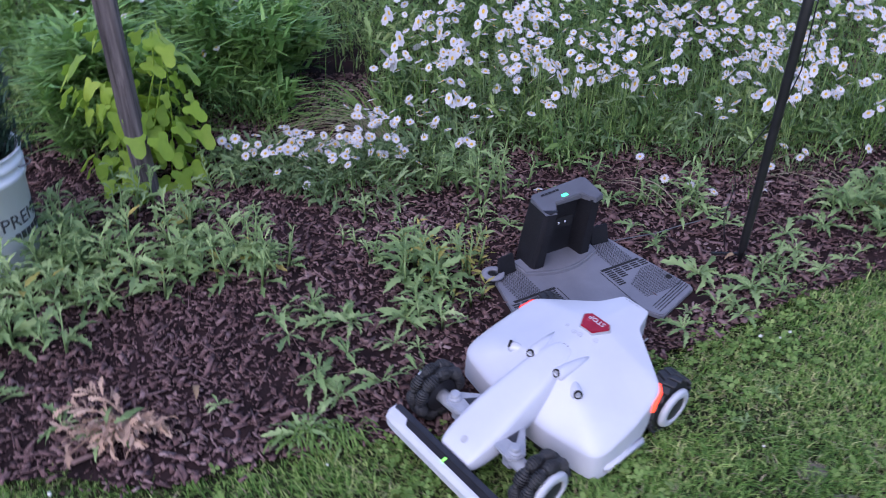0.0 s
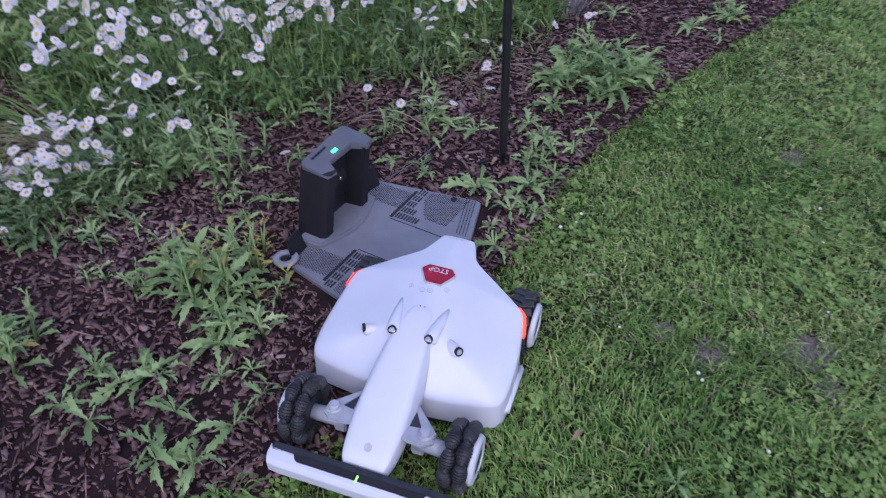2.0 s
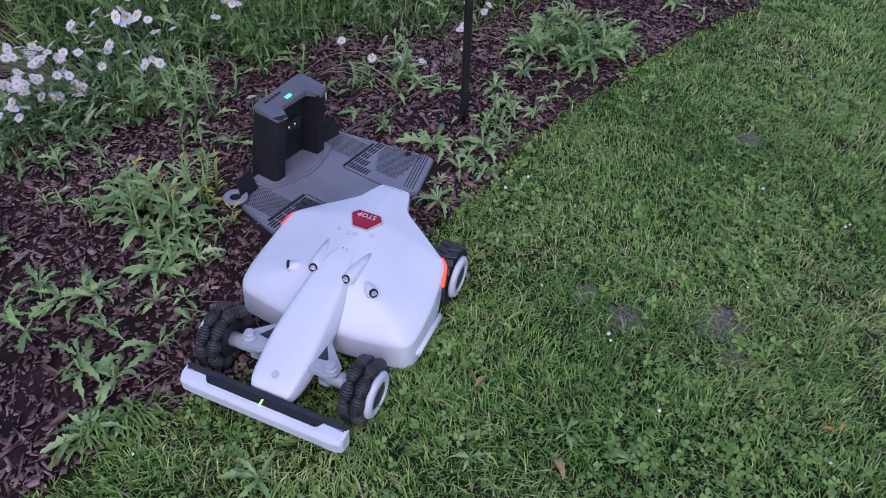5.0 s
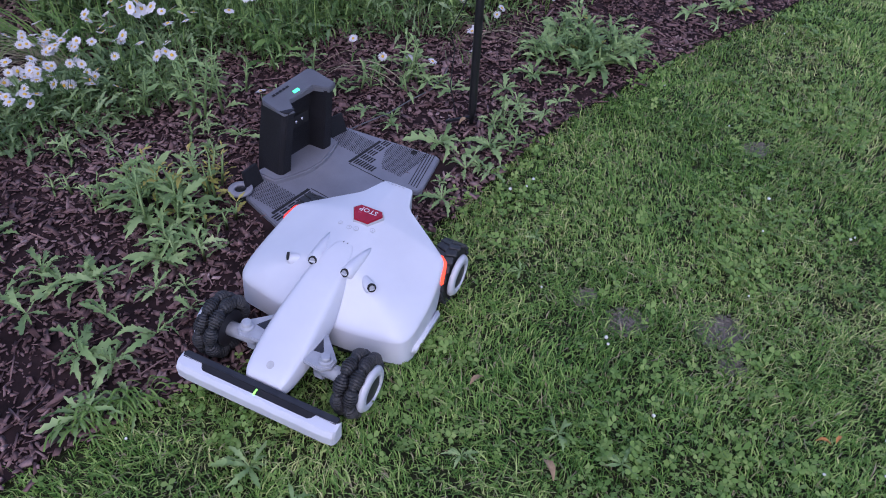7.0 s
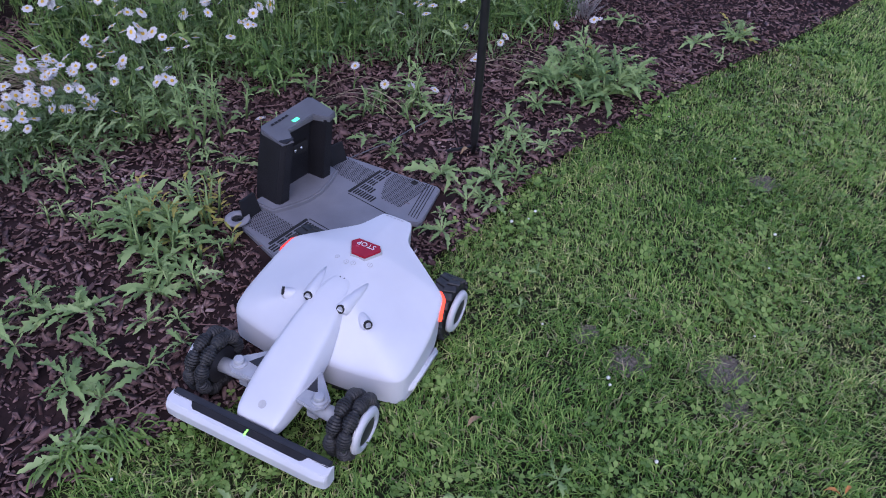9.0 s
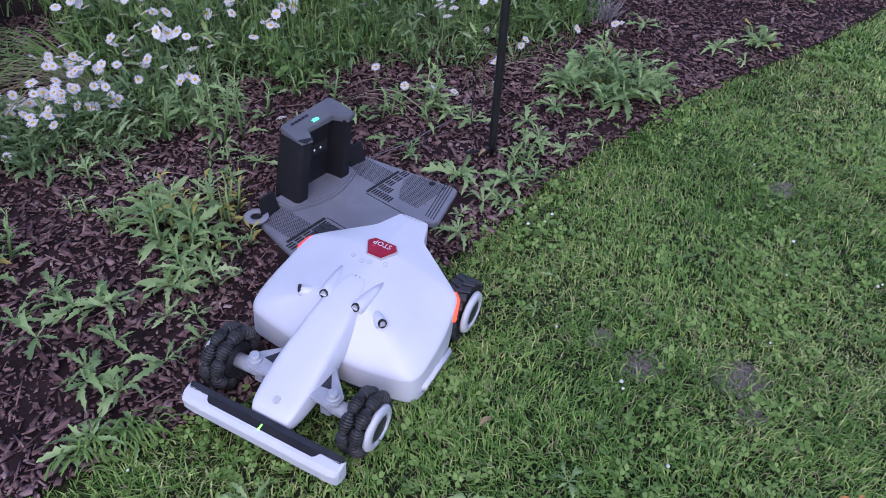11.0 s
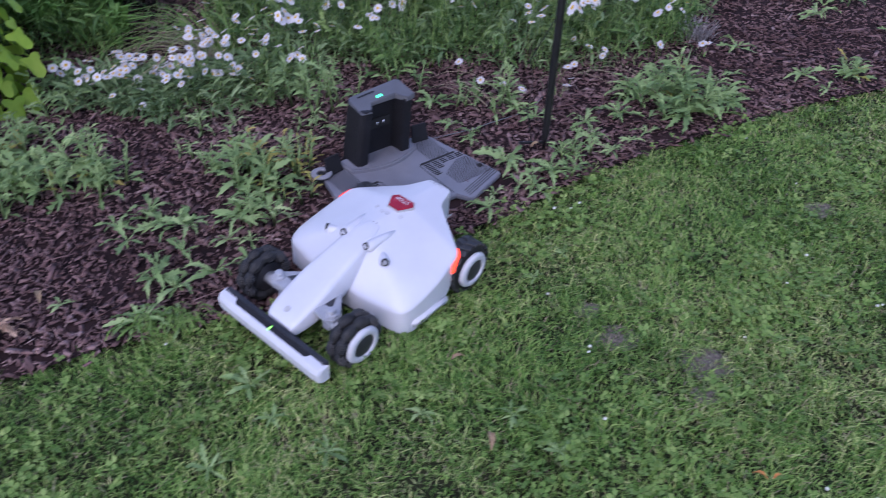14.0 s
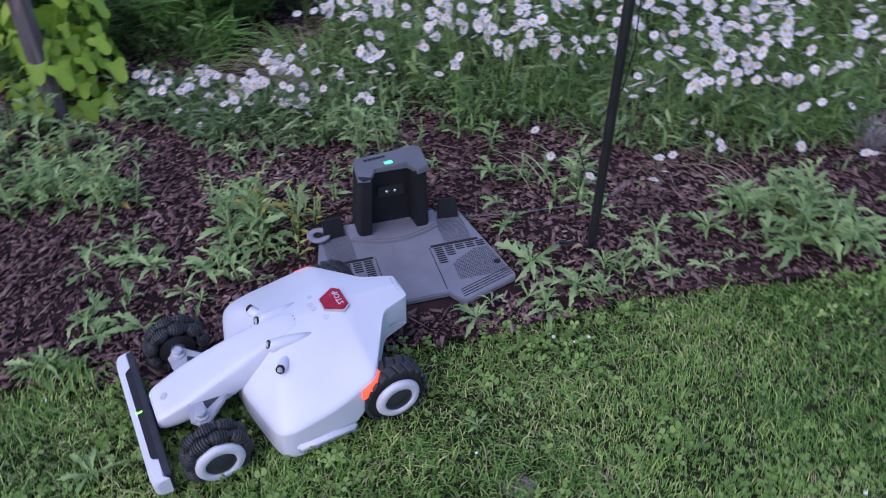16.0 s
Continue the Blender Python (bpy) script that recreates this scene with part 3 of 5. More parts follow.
for s in (1, -1):
    w = part("front_wheel", lathe_bm([(0.0, -0.026), (0.050, -0.026), (0.050, 0.026), (0.0, 0.026)], "y", 24), M_HUB, mower, "black roller wheel with white ring", m=pose(0.208, s * 0.203, 0.080))
    for row, yy in ((0, -0.017), (1, 0.017)):
        for k in range(9):
            a = 2 * math.pi * (k + 0.5 * row) / 9
            share("roller", roller_mesh, w, Matrix.Translation((0.070 * math.cos(a), yy, 0.070 * math.sin(a))) @ Matrix.Rotation(-a, 4, "Y") @ Matrix.Rotation(math.pi / 2, 4, "X"))
    rim(w, s, s * 0.031, 0.062)
    part("axle", tube_bm([(0.208, s * 0.09, 0.085), (0.208, s * 0.180, 0.080)], 0.020, 18), M_SILVER, mower, "silver grey axle", True)
    bm = slab_bm([(0.125, s * 0.066), (0.238, s * 0.060), (0.243, s * 0.118), (0.226, s * 0.138), (0.198, s * 0.138)], 0.112, 0.122, 0.003)
    br = part("bracket", bm, M_SILVER, mower, "silver triangular suspension bracket")
    # no hollow is cut: a dark slab on top paints the recess's shade
    part("bracket_recess", slab_bm([(0.155, s * 0.074), (0.200, s * 0.072), (0.196, s * 0.100)], 0.1195, 0.1228), M_HUB, br, "dark slab in for the shaded recess of the bracket")
    part("bolt", lathe_bm([(0.0, 0.118), (0.019, 0.118), (0.019, 0.128), (0.0135, 0.130), (0.0135, 0.140), (0.0115, 0.143), (0.0, 0.143)], "z", 20, (0.214, s * 0.116, 0)), M_SILVER, br, "large silver bolt")
    part("strut", box_bm(0.19, 0.226, s * 0.10 - 0.016, s * 0.10 + 0.016, 0.055, 0.11, 0.004), M_SILVER, mower, "grey casting")
    w = part("rear_wheel", lathe_bm([(0.0, -0.034), (0.070, -0.034), (0.082, -0.026), (0.086, 0.0), (0.082, 0.026), (0.070, 0.025), (0.0, 0.034)], "y", 40), M_RUBBER, mower, "black treaded rear wheel with white ring", True, pose(-0.262, s * 0.228, 0.090 if s > 0 else 0.070))
    for k in range(20):
        for row, yy in ((0, -0.015), (1, 0.015)):
            a = 2 * math.pi * (k + 0.5 * row) / 20
            share("tread_lug", lug_mesh, w, Matrix.Rotation(a, 4, "Y") @ Matrix.Translation((0, yy, 0.086)) @ Matrix.Rotation(0.3 * (1 if row else -1), 4, "Z"))
    rim(w, s, s * 0.033, 0.063)
    part("axle", tube_bm([(-0.262, s * 0.10, 0.086), (-0.262, s * 0.19, 0.086)], 0.018, 14), M_HUB, mower, "black axle", True)

# ---- charging dock ----
DOCK = pose(0.413, 2.36, 0.007, 0, 0, 31) @ pose(0, 0, 0, 1.6, -1.0, 0)
dock = thing("charging_station", DOCK, "dark grey plastic charging dock with green light on the mulch", "charging dock")
plate_out = [(0.252, 0.085), (0.330, -0.318), (0.324, -0.336), (0.140, -0.400), (0.124, -0.396), (0.096, -0.347), (-0.096, -0.347), (-0.124, -0.396), (-0.140, -0.400), (-0.324, -0.336), (-0.330, -0.318), (-0.252, 0.085)]
base = part("base_plate", slab_bm(plate_out, -0.006, 0.012, 0.004), M_PLATE, dock, "slate grey base plate with slots")
# raised apron round the tower
apron = [(-0.165, 0.082)] + [(-0.155 + 0.31 * k / 12, -0.005 - 0.045 * math.sin(math.pi * k / 12)) for k in range(13)] + [(0.165, 0.082)]
part("apron", slab_bm(apron, 0.010, 0.030, 0.006), M_PLATE, dock, "raised curved apron")


def tower_bm():
    """A tower with a hollow front between two cheeks, narrowing upwards."""
    sec = [(-0.128, 0.062), (0.128, 0.062), (0.128, -0.052), (0.118, -0.070), (0.080, -0.070), (0.072, 0.004), (-0.072, 0.004), (-0.080, -0.070), (-0.118, -0.070), (-0.128, -0.052)]
    bm = bmesh.new()
    rings = []
    for z, sx, dy in ((0.012, 1.0, 0.056), (0.10, 0.965, 0.044), (0.285, 0.885, 0.012)):
        rings.append([bm.verts.new((x * sx, y * 0.85 + dy, z)) for x, y in sec])
    for a, b in zip(rings, rings[1:]):
        for i in range(len(a)):
            bm.faces.new((a[i], a[(i + 1) % len(a)], b[(i + 1) % len(a)], b[i]))
    bm.faces.new(rings[0])
    bm.faces.new(rings[-1])
    bmesh.ops.recalc_face_normals(bm, faces=bm.faces[:])
    bmesh.ops.bevel(bm, geom=[e for e in bm.edges if abs(e.verts[0].co.z - e.verts[1].co.z) > 0.05], offset=0.003, segments=2, affect="EDGES")
    return bm


tower = part("tower", tower_bm(), M_GREY, dock, "dark grey hollow-fronted tower")
cap_out = [(-0.102, 0.068), (0.102, 0.068), (0.115, 0.055), (0.118, -0.044), (0.080, -0.054), (0.066, -0.030), (0.054, -0.006), (-0.054, -0.006), (-0.066, -0.030), (-0.080, -0.054), (-0.118, -0.044), (-0.115, 0.055)]
cap = part("cap", slab_bm(cap_out, 0.279, 0.297, 0.003, top=lambda x, y: y * 0.16 + x * 0.08), M_CAP, tower, "grey sloping cap")
part("status_light", box_bm(-0.012, 0.012, -0.006, 0.006, 0, 0.003, 0.001), M_LED, tower, "glowing green status light", m=pose(-0.004, 0.014, 0.2975, 9, -4, 0))
for i in range(5):
    part("print_bar", box_bm(-0.006, 0.006, -0.004, 0.004, 0, 0.0008), M_GREY, tower, "dark printed bar", m=pose(-0.075 + i * 0.015, 0.044, 0.3002 + i * 0.0012, 9, -4, 0))
# solid near-black block gives the shade of the contact opening
part("contact_recess", box_bm(-0.045, 0.045, 0.020, 0.038, 0.162, 0.200), M_SLOT, tower, "near-black block in for the shaded contact recess")
for cx in (-0.014, 0.014):
    part("contact", lathe_bm([(0.0, -0.006), (0.0065, -0.005), (0.0065, 0.001), (0.0, 0.001)], "y", 12, (cx, 0.020, 0.182)), M_CHROME, tower, "bright steel contact", True)
for s in (1, -1):
    bm = box_bm(-0.038, 0.038, -0.006, 0.006, 0.0, 0.075, 0.002)
    for v in bm.verts:
        if v.co.z > 0.04:
            v.co.x *= 0.86
    part("fin", bm, M_GREY, dock, "upright dark fin", m=pose(s * 0.205, 0.040, 0.010, -12, 0, s * -6))
    # slots in front of each wing's long slot: near-black bars for the shade inside
    for col, rows_ in enumerate((8, 5, 3, 3, 3)):
        for k in range(rows_):
            part("slot", box_bm(-0.0145, 0.0145, -0.0029, 0.0029, -0.004, 0.0008), M_SLOT, base, m=pose(s * (0.122 + 0.037 * col), -0.122 - 0.0112 * k, 0.0125))
    part("long_slot", box_bm(-0.084, 0.084, -0.0055, 0.0055, -0.004, 0.0009), M_SLOT, base, m=pose(s * 0.185, -0.108, 0.0125, 0, 0, 0))
    for k in range(4):
        part("groove", box_bm(-0.098, 0.098, -0.0014, 0.0014, -0.003, 0.0007), M_SLOT, base, m=pose(s * 0.228, -0.320 - 0.011 * k + 0.005, 0.0125, 0, 0, s * 19))
    part("screw_hole", lathe_bm([(0.0, 0.0), (0.012, 0.0), (0.012, 0.003), (0.007, 0.003), (0.007, 0.001), (0, 0.001)], "z", 16), M_SLOT, base, "near-black ring in for a shaded screw hole", m=pose(s * 0.292, -0.246, 0.0115))
    part("seam", box_bm(-0.0012, 0.0012, -0.11, 0.11, -0.003, 0.0007), M_SLOT, base, m=pose(s * 0.094, -0.222, 0.0125))
# dotted grip of the wings
dots = []
for i in range(26):
    for j in range(24):
        x, y = 0.145 + i * 0.0078 + (j % 2) * 0.0039, -0.160 - j * 0.0068
        if x < 0.31 and y > -0.298 and x < 0.252 - (y - 0.085) * 0.23 - 0.02 and x > 0.145 + max(0.0, y + 0.215) * 1.6:
            dots.append((x, y))
        x2, y2 = 0.155 + i * 0.0078 + (j % 2) * 0.0039, 0.045 - j * 0.0068
        if x2 < 0.25 and y2 > -0.098:
            dots.append((x2, y2))
dots = np.array(dots)
dots = np.concatenate([dots, dots * [-1, 1]])
v, t = boxes(np.column_stack([dots, np.full(len(dots), 0.0122)]), np.tile([0.0042, 0.0034, 0.0014], (len(dots), 1)), np.zeros(len(dots)), np.zeros(len(dots)), np.zeros(len(dots)), 0.0)
grip = new("grip_dots", tri_mesh("grip_dots", v, t, M_GREY))
grip.parent = base
tagged(grip, "small dotted grip pattern", kind="stuff")
# stake ring
part("stake_ring", lathe_bm([(0.019, 0.020), (0.038, 0.020), (0.041, 0.023), (0.041, 0.029), (0.038, 0.031), (0.021, 0.031), (0.019, 0.029), (0.019, 0.020)], "z", 32, (-0.258, 0.050, 0.0)), M_WASHER, dock, "grey ring for a ground stake", True)
# socket and key slot are solid near-black pieces coloured like the shade inside
part("stake_hole", lathe_bm([(0.0, -0.01), (0.030, -0.01), (0.026, 0.020), (0.0, 0.021)], "z", 20, (-0.258, 0.050, 0.0)), M_SLOT, dock, "near-black plug in for the shaded stake socket")
part("key_slot", box_bm(-0.004, 0.004, -0.020, 0.0, 0.0300, 0.0318), M_SLOT, dock, "near-black bar in for the shaded key slot", m=pose(-0.258, 0.050, 0, 0, 0, 40))

lead = new("power_cable", link_mesh("power_cable", tube_bm([(0.52, 2.46, 0.022), (0.60, 2.53, 0.010), (0.70, 2.57, 0.008), (0.80, 2.60, 0.012), (0.90, 2.67, 0.004), (1.02, 2.72, 0.010), (1.12, 2.82, 0.002), (1.2, 2.95, -0.006)], 0.0024, 8), M_LEAD, True))
tagged(lead, "thin grey power cable lying on the mulch", "cable")

# ---- posts and pail ----
rod = thing("antenna_pole", pose(1.085, 2.455, -0.02), "slim black metal pole standing in the mulch", "pole")
part("shaft", lathe_bm([(0.0, 0.0), (0.006, 0.0), (0.013, 0.06), (0.0155, 0.075), (0.0155, 0.80), (0.0165, 0.805), (0.0165, 1.75), (0.0, 1.75)], "z", 18), M_BLACK, rod, "black tube", True)
part("foot_bar", box_bm(-0.11, 0.02, -0.006, 0.006, 0.035, 0.045, 0.002), M_BLACK, rod, "black foot bar")
rod.matrix_basis = pose(1.085, 2.455, -0.02, 0, 0.6, 0)
part("lead", tube_bm([(-0.05, 0.03, 0.03), (-0.075, 0.05, 0.16), (-0.06, 0.06, 0.30), (-0.085, 0.05, 0.38), (-0.03, 0.02, 0.52), (0.02, 0.02, 0.62), (0.035, 0.0, 0.75), (0.028, 0.0, 0.95), (0.035, 0, 1.2)], 0.0022, 6), M_BLACK, rod, "thin black lead", True)

bm = bmesh.new()
rings = []
for i in range(22):
    z = -0.05 + i * 0.1
    cx, cy = 0.012 * noise.noise(Vector((z * 1.3, 0, 0))), 0.012 * noise.noise(Vector((z * 1.3, 5, 0)))
    ring = []
    for k in range(18):
        a = 2 * math.pi * k / 18
        r = 0.043 * (1 + 0.12 * noise.noise(Vector((math.cos(a) * 1.5, math.sin(a) * 1.5, z * 2.2))) + 0.10 * noise.noise(Vector((math.cos(a) * 4, math.sin(a) * 4, z * 1.2))))
        if 0.45 < z < 1.0 and 1.0 < a < 1.9:
            r *= 0.78
        ring.append(bm.verts.new((cx + r * math.cos(a), cy + r * math.sin(a), z)))
    rings.append(ring)
for a, b in zip(rings, rings[1:]):
    for k in range(18):
        bm.faces.new((a[k], a[(k + 1) % 18], b[(k + 1) % 18], b[k]))
bm.faces.new(rings[-1])
stake = new("wooden_post", link_mesh("wooden_post", bm, M_WOOD, True))
stake.matrix_basis = pose(-1.285, 2.83, 0, 0, 0, 200)
tagged(stake, "weathered grey wooden post standing in the bed", "post")

PAIL = pose(-1.65, 2.29, 0.0, 0, 0, 0)
pail = thing("bucket", PAIL, "white plastic bucket with dark lettering among weeds", "bucket")
H, R0, R1 = 0.45, 0.150, 0.185
part("body", lathe_bm([(0.0, 0.0), (R0, 0.0), (R0 + 0.004, 0.01), (R1 - 0.008, H - 0.10), (R1 + 0.001, H - 0.098), (R1 + 0.001, H - 0.078), (R1 - 0.004, H - 0.075), (R1 - 0.003, H - 0.055), (R1 + 0.004, H - 0.053), (R1 + 0.004, H - 0.035), (R1, H - 0.032), (R1 + 0.002, H - 0.008), (R1 + 0.008, H - 0.006), (R1 + 0.008, H),
                        (R1 - 0.004, H), (R1 - 0.006, H - 0.03), (R0 - 0.004, 0.012), (0.0, 0.012)], "z", 48), M_PAIL, pail, "white plastic pail", True)


def wrap(bm, z, r, mid):
    """Bend flat lettering round the pail."""
    for v in bm.verts:
        a = mid + v.co.x / r
        rr = r + v.co.z + 0.0015
        v.co = Vector((rr * math.cos(a), rr * math.sin(a), z + v.co.y))
    return bm


part("word", wrap(text_bm("PREMIUM", 0.070, 0.0006), 0.215, 0.169, radians(10)), M_INK, pail, "dark letters PREMIUM")
for i in range(7):
    part("print_bar", wrap(box_bm(-0.010, 0.010, -0.014, 0.014, 0, 0.001), 0.155, 0.1635, radians(-22 + i * 9)), M_INK, pail, "dark printed bar")
part("handle", tube_bm([(R1 + 0.01, 0.0, H - 0.05)] + [((R1 + 0.02) * math.cos(k * math.pi / 10), (R1 + 0.02) * math.sin(k * math.pi / 10), H - 0.05 - 0.06 * math.sin(k * math.pi / 10)) for k in range(1, 10)] + [(-R1 - 0.01, 0, H - 0.05)], 0.0025, 6), M_LEAD, pail, "thin wire handle", True)
part("soil", lathe_bm([(0.0, H - 0.07), (R1 - 0.014, H - 0.07), (R1 - 0.014, H - 0.06), (0.0, H - 0.05)], "z", 24), M_SOIL, pail, "dark potting soil", True)


# ---- leaves and plants ----
def leaf_bm(length, width, lobes, depth, arch, fold, seed, ribs=12):
    """A leaf along +x from its stalk, with swept uneven lobes, arched, bent aside and folded at its midrib."""
    r = random.Random(seed)
    bm = bmesh.new()
    rows = []
    n = 2 * lobes + 2 if lobes else ribs
    bend = r.uniform(-0.16, 0.16)
    for i in range(n + 1):
        u = i / n
        env = math.sin(math.pi * min(1.0, 0.04 + 0.96 * u)) ** 0.7 * (0.5 + 0.7 * u if u < 0.65 else 0.955 - (u - 0.65) * 0.8)
        row = []
        for side in (-1, 0, 1):
            tip = lobes and (i + (side > 0 and lobes % 2)) % 2 == 1
            lob = r.uniform(0.55, 1.25) if tip else 1 - depth * (1 - 0.4 * u) if lobes else r.uniform(0.9, 1.1)
            w = side * 0.5 * width * env * lob
            sweep = abs(w) * r.uniform(0.1, 0.8) if tip else 0.0
            z = arch * length * (math.sin(math.pi * u * 0.75) * 0.9 - 0.7 * u * u)
            wave = r.uniform(-1, 1) * 0.05 * length * abs(side) * min(1, u * 4) if 0 < i < n else 0
            row.append(bm.verts.new((u * length + abs(side) * sweep, w + bend * u * u * length, z + fold * abs(w) + wave)))
        rows.append(row)
    for a, b in zip(rows, rows[1:]):
        for k in (0, 1):
            bm.faces.new((a[k], b[k], b[k + 1], a[k + 1]))
    return bm


THISTLE = [link_mesh("leaf", leaf_bm(1.0, w, n, d, a, f, i), M_WEED, True) for i, (w, n, d, a, f) in enumerate(
    [(0.34, 5, 0.74, 0.22, 0.4), (0.28, 6, 0.66, 0.34, 0.35), (0.38, 4, 0.76, 0.12, 0.45), (0.26, 6, 0.62, 0.42, 0.3), (0.33, 5, 0.70, 0.28, 0.35), (0.30, 4, 0.70, 0.05, 0.4), (0.24, 5, 0.6, 0.2, 0.3), (0.36, 5, 0.78, 0.3, 0.3)])]
OBLONG = [link_mesh("leaf", leaf_bm(1.0, w, 0, 0, a, f, 20 + i), M_WEED, True) for i, (w, a, f) in enumerate([(0.26, 0.16, 0.25), (0.22, 0.25, 0.3), (0.30, 0.1, 0.2)])]
THISTLE_Y = [link_mesh("leaf", leaf_bm(1.0, 0.30, 5, 0.5, 0.15, 0.3, 40 + i), M_YELLOW, True) for i in range(2)]
stem_mesh = link_mesh("stem", tube_bm([(0, 0, 0), (0.01, 0.004, 0.5), (0.0, 0.0, 1.0)], [0.022, 0.016, 0.008], 6), M_WEED, True)


def weed(x, y, radius, count, height, group, label, kinds=THISTLE, stems=1, yellow=0.0):
    """A weed of single leaves: a flat rosette, or leafy upright stems."""
    base_z = -0.012 if y > edge_y(x) else -0.03
    w = thing("weed", pose(x, y, base_z), label, "weed", group)
    r = random.Random(int((x + 10) * 1000) + int(y * 100))
    tops = []
    count = int(count * (2.1 if height > 0.06 else 1.6))
    for s in range(stems):
        a = r.uniform(0, 2 * math.pi)
        off = Vector((math.cos(a), math.sin(a), 0)) * (radius * 0.6 * math.sqrt(r.random()) if stems > 1 else 0)
        h = height * r.uniform(0.65, 1.1)
        tip = Vector((r.uniform(-0.25, 0.25) * h, r.uniform(-0.25, 0.25) * h, h))
        if height > 0.06:
            d = tip.normalized().to_track_quat("Z", "Y").to_matrix().to_4x4()
            share("stem", stem_mesh, w, Matrix.Translation(off) @ d @ Matrix.Diagonal((0.25, 0.25, h, 1)))
        tops.append((off, tip))
    for i in range(count):
        off, tip = tops[i % stems]
        u = ((i // stems) + r.random()) / max(1, count / stems)
        flat = height <= 0.06
        a = i * 2.399 + r.uniform(-0.5, 0.5)
        L = radius * r.uniform(0.5, 1.2) * (0.85 if flat else (1.05 - 0.55 * u)) * (1.0 if stems == 1 else 0.55)
        if flat and i % 3 == 2:
            L *= 0.6
        pitch = r.uniform(-14, 8) if flat else -2 - 30 * u + r.uniform(-14, 14)
        if flat and i % 3 == 2:
            pitch -= 22
        p = off + tip * (u if not flat else 0.5) + Vector((0, 0, 0.008))
        me = r.choice(THISTLE_Y) if r.random() < yellow else r.choice(kinds)
        m = Matrix.Translation(p) @ Matrix.Rotation(a, 4, "Z") @ Matrix.Rotation(radians(pitch), 4, "Y") @ Matrix.Rotation(r.uniform(-0.5, 0.5), 4, "X") @ Matrix.Diagonal((L, L * r.uniform(0.75, 1.15), L, 1))
        share("leaf", me, w, m)
    return w


